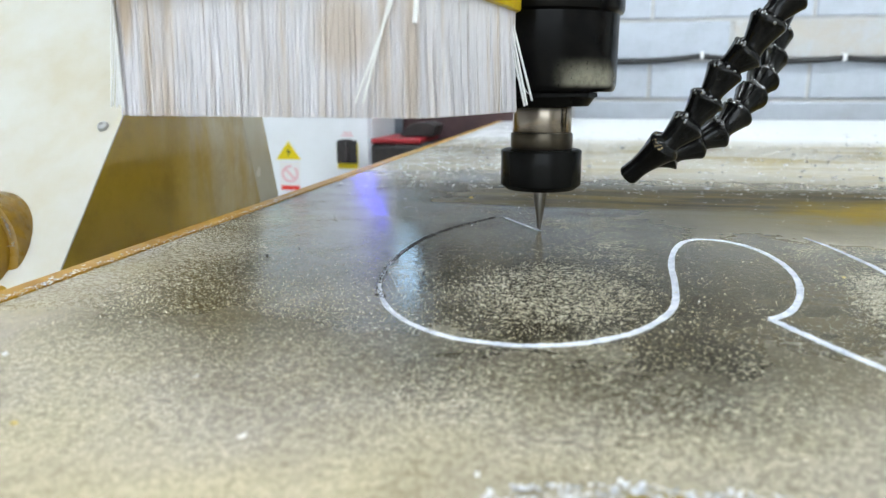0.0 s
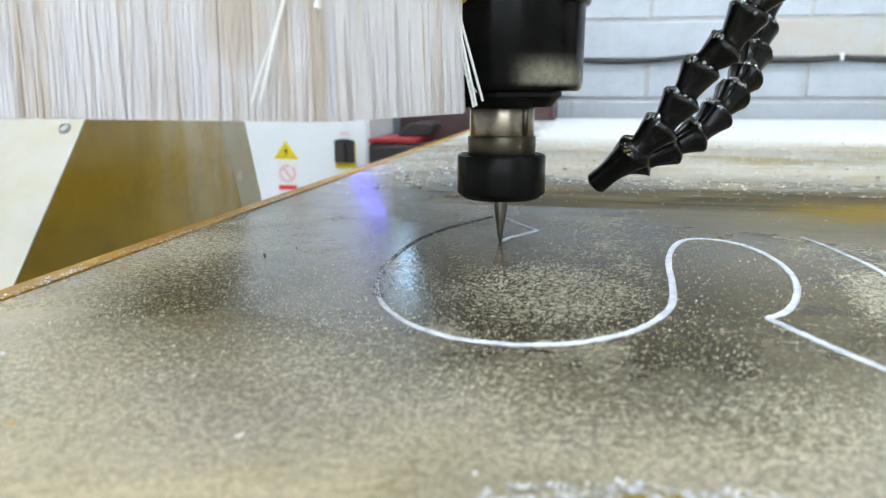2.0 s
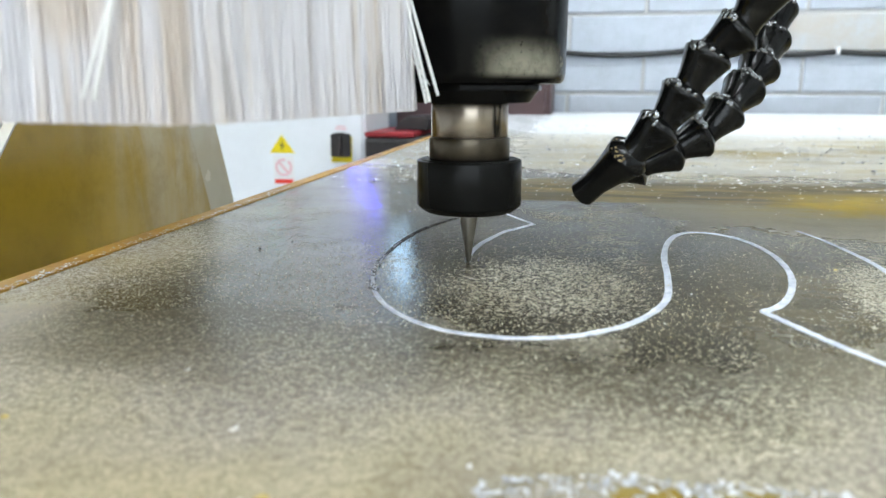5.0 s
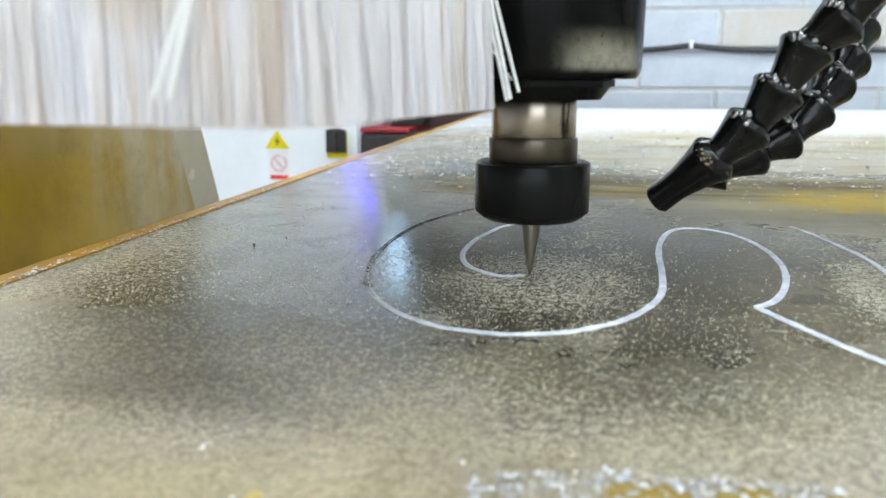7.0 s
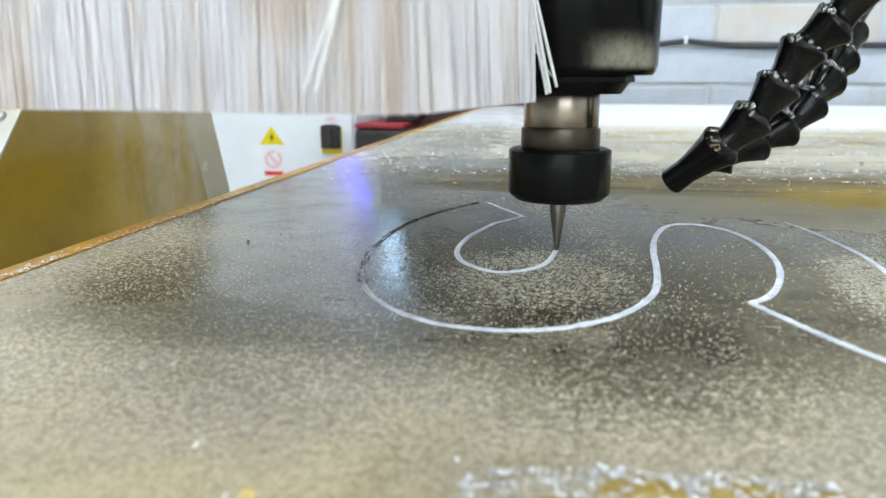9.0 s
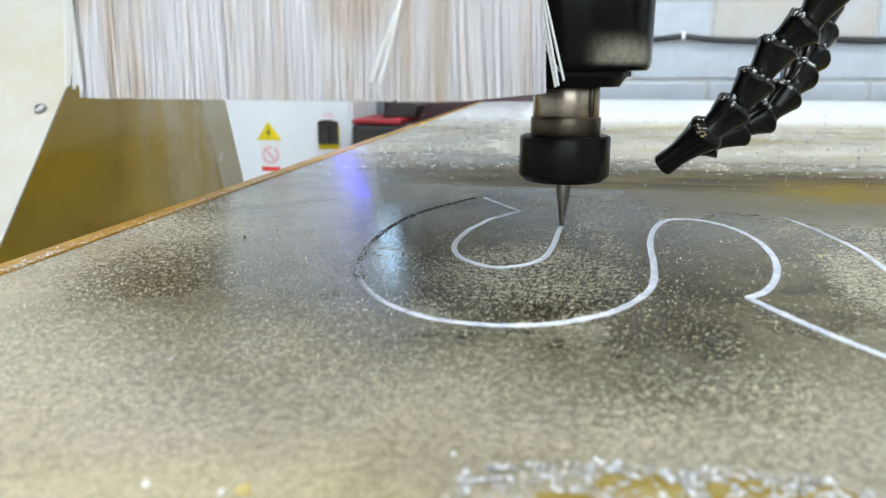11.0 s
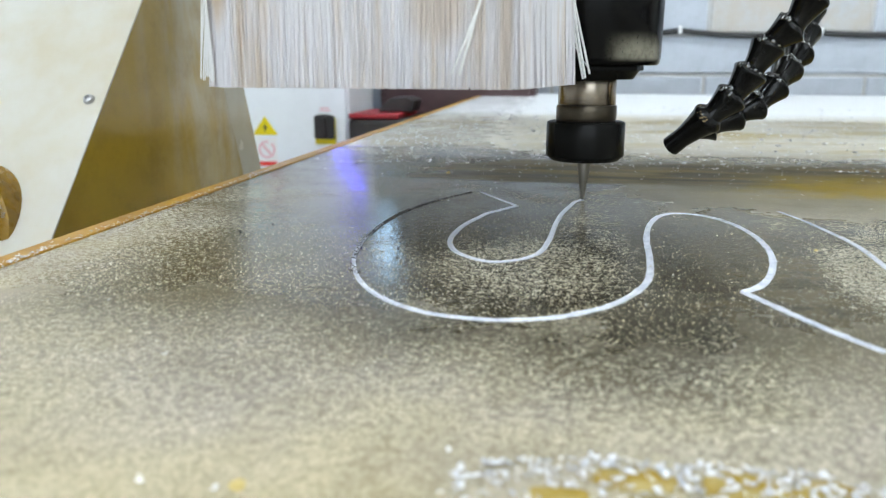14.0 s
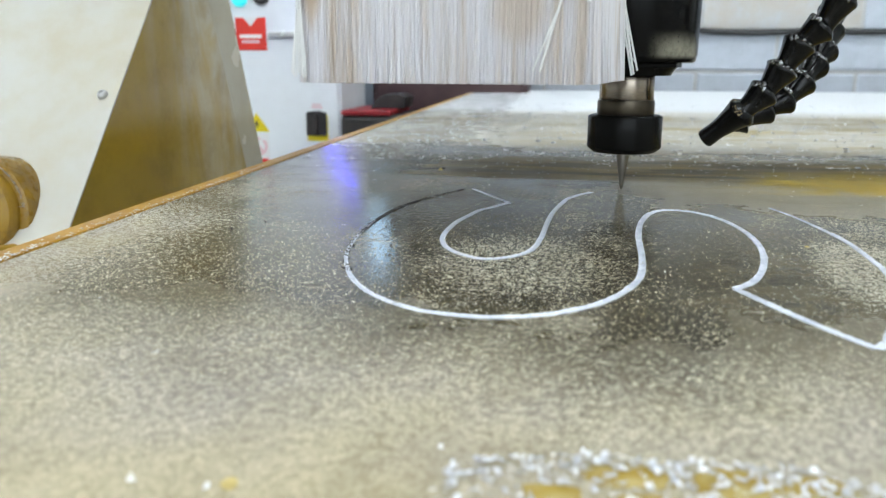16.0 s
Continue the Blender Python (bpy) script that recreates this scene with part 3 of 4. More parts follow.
# ---- the moving gantry ----
def gantry():
    t = thing("gantry", "moving router gantry with cream front covers and ochre inner sides", "gantry")
    xi = -0.343

    def front(z):
        return 0.044 + (z + 0.043) / 1.17

    side = [(front(-0.3), -0.3), (front(0.17), 0.17), (front(0.17), 0.42), (0.335, 0.42), (0.335, 0.17), (0.4165, -0.04), (0.46, -0.3)]
    for sx, name in ((1, "left"), (-1, "right")):
        a, b = (xi - 0.006, xi) if sx > 0 else (1.393, 1.399)
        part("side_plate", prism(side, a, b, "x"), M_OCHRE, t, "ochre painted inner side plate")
        fa, fb = (xi + 0.00005, xi + 0.00025) if sx > 0 else (1.39275, 1.39295)
        part("edge_flange", prism([(0.41, -0.3), (0.46, -0.3), (0.4165, -0.04), (0.335, 0.17), (0.285, 0.17), (0.3665, -0.04)], fa, fb, "x"), M_FLANGE, t, "grey-cream stiffening flange")
        # front cover, 6 mm proud of the slope
        zs = (-0.3, 0.17)
        o = 0.002
        cov = [(front(zs[0]) - o, zs[0]), (front(zs[1]) - o, zs[1]), (front(zs[1]), zs[1]), (front(zs[0]), zs[0])]
        lo, hi = (xi - 0.34, xi + 0.0004) if sx > 0 else (1.392, 1.7)
        part("front_cover", prism(cov, lo, hi, "x", 0.0004), M_CREAM, t, "cream painted sloping front cover with stains")
        part("upper_cover", box(lo, hi, front(0.17) - o, front(0.17), 0.1702, 0.42, 0.0004), M_CREAM, t, "cream painted upper cover")
        oa, ob_ = (lo, lo + 0.006) if sx > 0 else (hi - 0.006, hi)
        part("side_plate", prism(side, oa, ob_, "x"), M_OCHRE, t, "ochre painted outer side plate")
    part("beam", box(xi + 0.001, 1.392, 0.23, 0.33, 0.3, 0.42, 0.004), M_STEEL_FRAME, t, "painted steel cross beam")
    for z in (0.32, 0.4):
        part("beam_rail", box(xi + 0.01, 1.38, 0.215, 0.2298, z - 0.01, z + 0.01, 0.002), M_ALU, t, "bright linear rail")
    for x in (-0.36, 1.42):
        part("rail_carriage", box(x - 0.035, x + 0.035, 0.0, 0.3, -0.3, -0.27, 0.004), M_DARK, t)

    slope = Vector((0, 1, 1.17)).normalized()
    out = Vector((0, -1.17, 1)).normalized()

    def on_cover(x, z):
        return Vector((x, front(z) - 0.0025, z))
    for x, z in ((xi - 0.0115, 0.047), (xi - 0.0115, 0.15), (xi - 0.0115, -0.12), (xi - 0.2, 0.14)):
        p = on_cover(x, z)
        m = along(p, p + out)
        bm = lathe([(0.0044, 0), (0.0044, 0.0008), (0.0036, 0.0024), (0.0018, 0.0033), (0.0017, 0.002), (0.0002, 0.002)], 20, m)
        part("screw", bm, M_ALU, t, "bright round-headed screw", True)
    p = on_cover(KNOB[0], KNOB[1])
    m = along(p, p + Vector((0, -1, 0.12)))
    R_ = KNOB[2]
    part("hub_rim", lathe([(R_ * 0.98, -0.03), (R_, 0.003), (R_ * 0.98, 0.006), (R_ * 0.9, 0.007)], 44, m), M_RIM, t, "dark amber rim caked with swarf", True)
    cap = part("hub_cap", lathe([(R_ * 0.84, 0.0072), (R_ * 0.85, 0.011), (R_ * 0.8, 0.0165), (R_ * 0.66, 0.019), (R_ * 0.6, 0.019), (R_ * 0.57, 0.017), (0.001, 0.017)], 40, m), M_KNOB, t, "amber round drive cap", True)
    rg = random.Random(4)
    v, f = [], []
    for k in range(110):
        a = rg.gauss(0.75, 0.45)
        w = m @ Vector((R_ * 0.93 * math.cos(a), R_ * 0.93 * math.sin(a), 0.008))
        chip_mesh(rg, rg.uniform(0.001, 0.0025), v, f, (w.x, w.y, max(w.z, -0.03)))
    me = bpy.data.meshes.new("swarf")
    me.from_pydata(v, [], f)
    me.materials.append(M_CHIP)
    sw = new("swarf", me)
    sw.parent = t
    tagged(sw, "swarf caught on the rim", kind="stuff")
    p2 = on_cover(-0.382, -0.064)
    m2 = along(p2, p2 + Vector((0, -1, 0.12)))
    part("drain_plug", lathe([(0.009, -0.02), (0.0092, 0.003), (0.0075, 0.0055), (0.0045, 0.0055), (0.004, 0.002), (0.0005, 0.002)], 24, m2), M_KNOB, t, "small amber plug", True)
    return t


KNOB = (-0.4155, -0.0365, 0.0425)
GANTRY = gantry()


# ---- spindle ----
def spindle():
    t = thing("router_spindle", "black router spindle with steel collet and pointed engraving cutter", "spindle")
    part("housing", lathe([(0.033, 0.0722), (0.0352, 0.0724), (0.0363, 0.0735), (0.0369, 0.076), (0.0372, 0.1095), (0.0391, 0.1105), (0.0396, 0.112), (0.0396, 0.1245), (0.039, 0.126), (0.0383, 0.127), (0.0383, 0.33), (0.03, 0.335)], 72), M_BLACK, t, "black lacquered housing with a rubbed grey patch", True)
    part("nose_flange", lathe([(0.0235, 0.0652), (0.0262, 0.069), (0.0268, 0.0695), (0.0268, 0.0721)], 64), M_NUT, t, "black chamfered nose flange", True)
    part("nose_tab", prism([(0.0, -0.0285), (0.023, -0.022), (0.0275, -0.012), (0.0275, 0.012), (0.0, 0.027)], 0.0697, 0.072, "z", 0.0004), M_NUT, t)
    part("shaft", lathe([(0.0150, 0.0518), (0.01525, 0.0522), (0.01525, 0.0642), (0.0149, 0.0651)], 56), M_SHAFT, t, "bright ground steel shaft", True)
    part("shaft_collar", lathe([(0.0158, 0.0435), (0.0161, 0.044), (0.0161, 0.0506), (0.0158, 0.0517)], 56), M_RING, t, "dull dark steel collar", True)
    part("collet_nut", lathe([(0.006, 0.0222), (0.0176, 0.0222), (0.018, 0.0224), (0.0208, 0.0247), (0.021, 0.0252), (0.021, 0.0421), (0.0208, 0.0426), (0.0203, 0.0429), (0.0196, 0.0429), (0.0194, 0.0433), (0.0162, 0.0434)], 64), M_NUT, t, "black collet nut with bevelled edges", True)
    part("cutter", lathe([(0.0003, 0.0), (0.0009, 0.0012), (0.0014, 0.0045), (0.0023, 0.0105), (0.0031, 0.0155), (0.00345, 0.019), (0.0035, 0.0225)], 24), M_CUTTER, t, "tapered carbide engraving cutter", True)
    part("clamp_block", box(-0.06, 0.06, 0.02, 0.2125, 0.3352, 0.41, 0.006), M_DARK, t, "dark clamp plate on the gantry")
    return t


SPINDLE = spindle()

# ---- dust brush ----
BRUSH_LOOP = [(-0.035, 0.02), (-0.009, -0.066), (-0.0285, -0.161), (-0.034, -0.1655), (-0.134, -0.1555), (-0.1415, -0.149), (-0.15, -0.06), (-0.13, 0.03)]
B_LO, B_HI = 0.0635, 0.106


def loop_points(step, inset=0.0):
    pts, n = [], len(BRUSH_LOOP)
    c = Vector((-0.075, -0.07))
    for i in range(n - 1):
        a, b = Vector(BRUSH_LOOP[i]), Vector(BRUSH_LOOP[i + 1])
        k = max(1, int((b - a).length / step))
        for j in range(k):
            p = a + (b - a) * (j / k)
            pts.append(p + (c - p).normalized() * inset)
    return pts


def dust_brush():
    rnd = random.Random(5)
    t = thing("dust_brush", "white bristle dust skirt in a yellow holder, stained tan", "dust brush")
    # yellow holder with a black hose collar above
    grown = [Vector((-0.075, -0.07)) + (Vector(p) - Vector((-0.075, -0.07))) * 1.035 for p in BRUSH_LOOP]
    part("holder", prism([tuple(p) for p in grown], B_HI - 0.0005, B_HI + 0.02, "z", 0.0015), M_YELLOW, t, "yellow plastic brush holder")
    part("duct_collar", lathe([(0.04, 0), (0.042, 0.002), (0.042, 0.16), (0.038, 0.162)], 40, Matrix.Translation((-0.085, -0.08, B_HI + 0.0205))), M_DARK, t, "black suction duct", True)
    # dense inner curtain, corrugated like packed tufts
    bm = bmesh.new()
    pts = loop_points(0.0008, 0.0007)
    rows = []
    for p in pts:
        w = 0.0003 * noise.noise(Vector((p.x * 500, p.y * 500, 0)))
        c = (Vector((-0.075, -0.07)) - p).normalized()
        lo = B_LO + 0.0008 + 0.0006 * noise.noise(Vector((p.x * 900, p.y * 900, 3)))
        rows.append([bm.verts.new((p.x + c.x * (w + d), p.y + c.y * (w + d), h)) for d, h in ((0, B_HI), (0, lo), (0.004, lo), (0.004, B_HI))])
    for a, b in zip(rows, rows[1:]):
        for k in range(4):
            bm.faces.new((a[k], b[k], b[(k + 1) % 4], a[(k + 1) % 4]))
    tagged(part("bristle_core", bm, M_BRISTLE, t), kind="stuff")
    # single bristles over it
    verts, faces = [], []
    for lane in range(6):
        for p in loop_points(0.00038, 0.0003 + lane * 0.00035):
            if rnd.random() < 0.04:
                continue
            p = p + Vector((rnd.uniform(-1, 1), rnd.uniform(-1, 1))) * 0.0003
            out = (p - Vector((-0.075, -0.07))).normalized()
            bend = out * rnd.gauss(0.0005, 0.0006) + Vector((-out.y, out.x)) * rnd.gauss(0, 0.0009)
            lo = B_LO + abs(rnd.gauss(0, 0.0004))
            r = rnd.uniform(0.00015, 0.00026)
            base = len(verts)
            for f, h in ((0, B_HI), (0.45, B_HI - (B_HI - lo) * 0.55), (1, lo)):
                cx, cy = p.x + bend.x * f, p.y + bend.y * f
                for k in range(3):
                    a = 2.1 * k + lane
                    verts.append((cx + r * math.cos(a), cy + r * math.sin(a), h))
            for s in (0, 3):
                for k in range(3):
                    faces.append((base + s + k, base + s + (k + 1) % 3, base + s + 3 + (k + 1) % 3, base + s + 3 + k))
            faces.append((base + 6, base + 7, base + 8))
    me = bpy.data.meshes.new("bristles")
    me.from_pydata(verts, [], faces)
    me.materials.append(M_BRISTLE)
    ob = new("bristles", me)
    ob.parent = t
    tagged(ob, "packed white plastic bristles", kind="stuff")
    # splayed single bristles
    strays = [((-0.010, -0.068, 0.1), (-0.0015, -0.062, 0.0683), 0.00055), ((-0.011, -0.07, 0.101), (-0.0035, -0.066, 0.0665), 0.0006), ((-0.011, -0.069, 0.095), (-0.0045, -0.066, 0.066), 0.0005),
              ((-0.012, -0.072, 0.085), (-0.003, -0.068, 0.0715), 0.0002),
              ((-0.0355, -0.1675, 0.104), (-0.0495, -0.169, 0.0685), 0.00042), ((-0.037, -0.1675, 0.104), (-0.047, -0.169, 0.0683), 0.0005),
              ((-0.142, -0.151, 0.105), (-0.1437, -0.154, 0.0665), 0.00022), ((-0.142, -0.149, 0.105), (-0.1448, -0.152, 0.0672), 0.0002), ((-0.1425, -0.147, 0.105), (-0.1462, -0.149, 0.0668), 0.00022),
              ((-0.143, -0.145, 0.105), (-0.1473, -0.147, 0.0675), 0.0002), ((-0.03, -0.166, 0.106), (-0.0305, -0.1685, 0.092), 0.0009)]
    for k in range(16):
        f = k / 15
        strays.append(((-0.1412 - 0.0012 * f, -0.152 + 0.006 * f, 0.1055), (-0.1385 - 0.0075 * f ** 1.2 + rnd.uniform(-0.0004, 0.0004), -0.1545 + 0.007 * f, 0.0655 + rnd.uniform(0, 0.002)), rnd.uniform(0.00014, 0.00026)))
    for a, b, r in strays:
        bm = bmesh.new()
        rod(a, b, r, r * 0.9, bm, 6)
        part("stray_bristle", bm, M_STRAY, t, "bent loose white bristle")
    return t


BRUSH = dust_brush()


# ---- coolant hoses ----
def hose(joints, nozzle, label):
    t = thing("coolant_hose", label, "coolant hose", "coolant hoses")
    J = [Vector(j) for j in joints]
    h0 = (J[1] - J[0]).length
    part("nozzle", lathe([(0.003, 0.002), (0.0035, 0.0002), (0.0050, 0), (0.0054, 0.0006), (0.0052, h0 * 0.3), (0.0057, h0 * 0.45), (0.0068, h0 * 0.66), (0.0083, h0 * 0.87), (0.0087, h0 * 0.9), (0.0087, h0 * 0.945), (0.0084, h0 * 0.965), (0.0074, h0 * 1.0), (0.0062, h0 * 1.05), (0.0045, h0 * 1.08)], 28, along(J[0], J[1])), M_HOSE, t, "tapered round nozzle", True)
    if nozzle:
        rg = random.Random(8)
        bm = bmesh.new()
        fr = along(J[0], J[1])
        for k in range(22):
            a = rg.gauss(2.9, 0.4)
            m = fr @ Matrix.Translation((0.0084 * math.cos(a), 0.0084 * math.sin(a), h0 * rg.uniform(0.92, 1.04))) @ Matrix.Scale(rg.uniform(0.0002, 0.00055), 4)
            bmesh.ops.create_icosphere(bm, subdivisions=1, radius=1, matrix=m)
        part("grime", bm, M_GRIME, t, "tan crust of dust on the nozzle")
    for a, b in zip(J[1:], J[2:]):
        h = (b - a).length
        part("link", lathe([(0.003, -0.001), (0.0056, -0.0005), (0.0056, h * 0.16), (0.0060, h * 0.3), (0.0070, h * 0.52), (0.0084, h * 0.8), (0.0088, h * 0.84), (0.0088, h * 0.91), (0.0086, h * 0.95), (0.0076, h * 1.02), (0.0064, h * 1.09), (0.0045, h * 1.13)], 28, along(a, b)), M_HOSE, t, "", True)
    # oil clinging to the upper shoulders of the links
    rg = random.Random(21 if nozzle else 22)
    bm = bmesh.new()
    for a, b in zip(J[1:11], J[2:12]):
        axis = (b - a).normalized()
        for k in range(11):
            out = Vector((rg.gauss(-0.15, 0.45), rg.gauss(-0.6, 0.3), 0.75))
            out = (out - axis * out.dot(axis)).normalized()
            u = rg.uniform(0.84, 1.04)
            r = 0.0087 if u < 0.94 else 0.0079
            p = a + (b - a) * u + out * r
            turn = out.to_track_quat("Z", "Y").to_matrix().to_4x4()
            size = rg.uniform(0.0005, 0.0015)
            m = Matrix.Translation(p) @ turn @ Matrix.Diagonal((size, size * rg.uniform(0.6, 1.5), size * 0.5, 1))
            bmesh.ops.create_icosphere(bm, subdivisions=2, radius=1, matrix=m)
    part("oil_film", bm, M_DROP, t, "glistening oil clinging to the links", True)
    return t


def manifold():
    t = thing("hose_manifold", "dark hose manifold block on the spindle clamp", "manifold")
    part("block", box(0.0, 0.2, -0.02, 0.12, 0.3352, 0.37, 0.004), M_DARK, t)
    return t


A_ = [(0.0446, -0.002, 0.0302), (0.0621, -0.0135, 0.0474), (0.0722, -0.0137, 0.0578), (0.0799, -0.0145, 0.07), (0.0870, -0.0147, 0.0831), (0.0966, -0.0165, 0.0913), (0.1042, -0.0175, 0.1055),
      (0.1135, -0.016, 0.1165), (0.1215, -0.012, 0.1285), (0.128, -0.006, 0.1415)]
A_ += [(0.132 + 0.003 * math.sin(k * 0.4), -0.002, 0.156 + 0.0150 * k) for k in range(12)]
Bq = [(0.0555, 0.0079, 0.0372), (0.0674, 0.0072, 0.0415), (0.0803, 0.0097, 0.0473), (0.0911, 0.0125, 0.0529), (0.1004, 0.0178, 0.0627), (0.1086, 0.0272, 0.0717), (0.1152, 0.0347, 0.0802), (0.1201, 0.0445, 0.0916),
      (0.1235, 0.052, 0.1045), (0.1255, 0.058, 0.1180), (0.1265, 0.062, 0.1325)]
Bq += [(0.127, 0.064, 0.147 + 0.0150 * k) for k in range(13)]
HOSES = [hose(A_, True, "glossy wet black jointed coolant hose with nozzle"), hose(Bq, False, "second black jointed coolant hose behind the first")]
MANIFOLD = manifold()


# ---- control cabinet by the wall ----
def control_cabinet():
    t = thing("control_cabinet", "white steel control cabinet with warning labels and isolator switch", "control cabinet")
    yf = 1.85
    part("body", box(-1.5, -0.523, yf + 0.012, yf + 0.26, FLOOR_Z, 0.95, 0.004), M_CABINET, t)
    part("door", box(-1.48, -0.53, yf, yf + 0.0118, FLOOR_Z + 0.06, 0.93, 0.003), M_CABINET, t, "white cabinet door")
    tri = [(-0.779, -0.0945), (-0.712, -0.0945), (-0.7455, -0.047)]
    lab = part("warning_label", prism(tri, yf - 0.0012, yf, "y"), M_SIGNYELLOW, t, "yellow triangular warning label")
    bolt = [(-0.7425, -0.062), (-0.7515, -0.077), (-0.7455, -0.077), (-0.7485, -0.089), (-0.7385, -0.0735), (-0.7445, -0.0735)]
    part("symbol", prism(bolt, yf - 0.0018, yf - 0.0013, "y"), M_DARK, lab)
    lab = part("notice_label", box(-0.771, -0.715, yf - 0.001, yf, -0.176, -0.1, 0.0), M_SIGNWHITE, t, "white notice with pink ring and red bar")
    ring = bmesh.new()
    n = 28
    for k in range(n):
        if 3 < k < 6:
            continue
        a, b = 2 * math.pi * k / n, 2 * math.pi * (k + 1) / n
        vs = [ring.verts.new((-0.743 + r * math.cos(c), y, -0.132 + r * math.sin(c))) for y in (yf - 0.0018, yf - 0.0011) for r, c in ((0.017, a), (0.023, a), (0.023, b), (0.017, b))]
        for f in ((0, 1, 2, 3), (4, 5, 6, 7), (0, 1, 5, 4), (2, 3, 7, 6), (1, 2, 6, 5), (0, 3, 7, 4)):
            ring.faces.new([vs[i] for i in f])
    part("ring", ring, M_PINK, lab)
    part("bar", box(-0.768, -0.718, yf - 0.0018, yf - 0.0011, -0.174, -0.163), M_SIGNRED, lab)
    part("stroke", prism([(-0.758, -0.12), (-0.753, -0.116), (-0.728, -0.144), (-0.733, -0.148)], yf - 0.0024, yf - 0.0019, "y"), M_PINK, lab)
    sw = part("isolator_plate", box(-0.611, -0.557, yf - 0.004, yf, -0.1155, -0.05, 0.002), M_SIGNYELLOW, t, "yellow isolator plate")
    part("knob", prism([(-0.61, -0.101), (-0.558, -0.101), (-0.558, -0.044), (-0.575, -0.04), (-0.593, -0.04), (-0.61, -0.044)], yf - 0.014, yf - 0.0045, "y", 0.003), M_DARK, sw, "black isolator knob")
    part("grip", box(-0.589, -0.579, yf - 0.026, yf - 0.0142, -0.095, -0.05, 0.003), M_DARK, sw)
    part("text_bar", box(-0.6, -0.57, yf - 0.001, yf, -0.033, -0.0295), M_PINK, t)
    part("text_bar", box(-0.596, -0.574, yf - 0.001, yf, -0.0265, -0.023), M_PINK, t)
    lab = part("red_label", box(-0.787, -0.708, yf - 0.0012, yf, 0.108, 0.186), M_SIGNRED, t, "red square label with white mark")
    part("notch", prism([(-0.7665, 0.1862), (-0.7285, 0.1862), (-0.7475, 0.165)], yf - 0.0018, yf - 0.0013, "y"), M_SIGNWHITE, lab)
    part("text_bar", box(-0.777, -0.72, yf - 0.0018, yf - 0.0013, 0.137, 0.146), M_SIGNWHITE, lab)
    part("text_bar", box(-0.772, -0.726, yf - 0.0018, yf - 0.0013, 0.125, 0.132), M_PINK, lab)
    part("latch", box(-0.70, -0.60, yf - 0.012, yf - 0.0001, 0.138, 0.152, 0.003), M_ALU, t, "grey door latch")
    part("lamp", lathe([(0.02, 0), (0.02, 0.006), (0.013, 0.012), (0.001, 0.013)], 24, along((-0.772, yf - 0.0001, 0.232), (-0.772, yf - 1, 0.232))), M_CYAN, t, "lit cyan indicator lamp", True)
    m = along((-0.557, yf - 0.05, 0.112), (-0.468, yf - 0.05, 0.243))
    strip = part("light_strip", lathe([(0.0025, 0), (0.0048, 0.004), (0.0048, 0.154), (0.0025, 0.158)], 16, m), M_BLUE, t, "glowing blue light strip", True)
    part("bracket", box(-0.548, -0.535, yf - 0.042, yf - 0.0001, 0.135, 0.15, 0.002), M_DARK, strip)
    part("push_button", lathe([(0.02, 0), (0.02, 0.012), (0.016, 0.016), (0.001, 0.016)], 24, along((-0.715, yf - 0.0001, 0.236), (-0.715, yf - 1, 0.236))), M_DARK, t, "", True)


# glowing panel added out of view to throw a glint on the sheet
def glint_panel():
    t = thing("glint_panel", "unseen pale blue glowing panel added on the block wall for its glint", "screen")
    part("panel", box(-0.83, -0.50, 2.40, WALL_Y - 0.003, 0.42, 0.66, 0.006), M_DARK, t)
    part("glow_face", box(-0.79, -0.527, 2.394, 2.3998, 0.45, 0.63, 0.002), M_GLINT, t, "glowing pale blue face")


glint_panel()


control_cabinet()


def red_machine():
    t = thing("air_compressor", "black machine casing with a red top cover", "machine")
    part("casing", box(-0.5, -0.345, 1.76, 2.0, FLOOR_Z, -0.045, 0.012), M_DARK, t)
    part("cover", box(-0.497, -0.375, 1.755, 1.99, -0.0448, -0.0325, 0.004), M_RED, t, "red plastic top cover")
    part("control_head", prism([(-0.445, -0.0323), (-0.36, -0.0323), (-0.352, -0.004), (-0.372, 0.004), (-0.41, 0.002), (-0.43, -0.012)], 1.84, 1.95, "y", 0.004), M_DARK, t, "black control head")


red_machine()


def tool_chest():
    t = thing("tool_chest", "dark maroon tool chest standing against the wall", "tool chest")
    part("body", box(-0.5, -0.065, 2.1, 2.43, FLOOR_Z, 0.12, 0.008), M_MAROON, t)
    for k in range(6):
        z = FLOOR_Z + 0.06 + k * 0.15
        d = part("drawer", box(-0.485, -0.08, 2.088, 2.0996, z, z + 0.14, 0.004), M_MAROON, t)
        part("handle", box(-0.36, -0.16, 2.076, 2.0878, z + 0.1, z + 0.112, 0.003), M_DARK, d)


tool_chest()


# ---- wall cable ----
def wall_cable():
    t = thing("wall_cable", "black cable clipped along the block wall", "cable")
    xs = [-0.45 + 0.402 * k for k in range(9)]
    pts = []
    for a, b in zip(xs, xs[1:]):
        za, zb = 0.183 + 0.006 * math.sin(a * 7), 0.183 + 0.006 * math.sin(b * 7)
        for k in range(12):
            u = k / 12
            pts.append(Vector((a + (b - a) * u, WALL_Y - 0.014, za + (zb - za) * u - 0.05 * u * (1 - u))))
    part("cable", pipe(pts, 0.0085), M_CABLE, t, "", True)
    for x in xs[:-1]:
        z = 0.183 + 0.006 * math.sin(x * 7)
        part("clip", box(x - 0.005, x + 0.006, WALL_Y - 0.025, WALL_Y - 0.0005, z - 0.009, z + 0.014, 0.003), M_CLIP, t, "white plastic cable clip")


wall_cable()


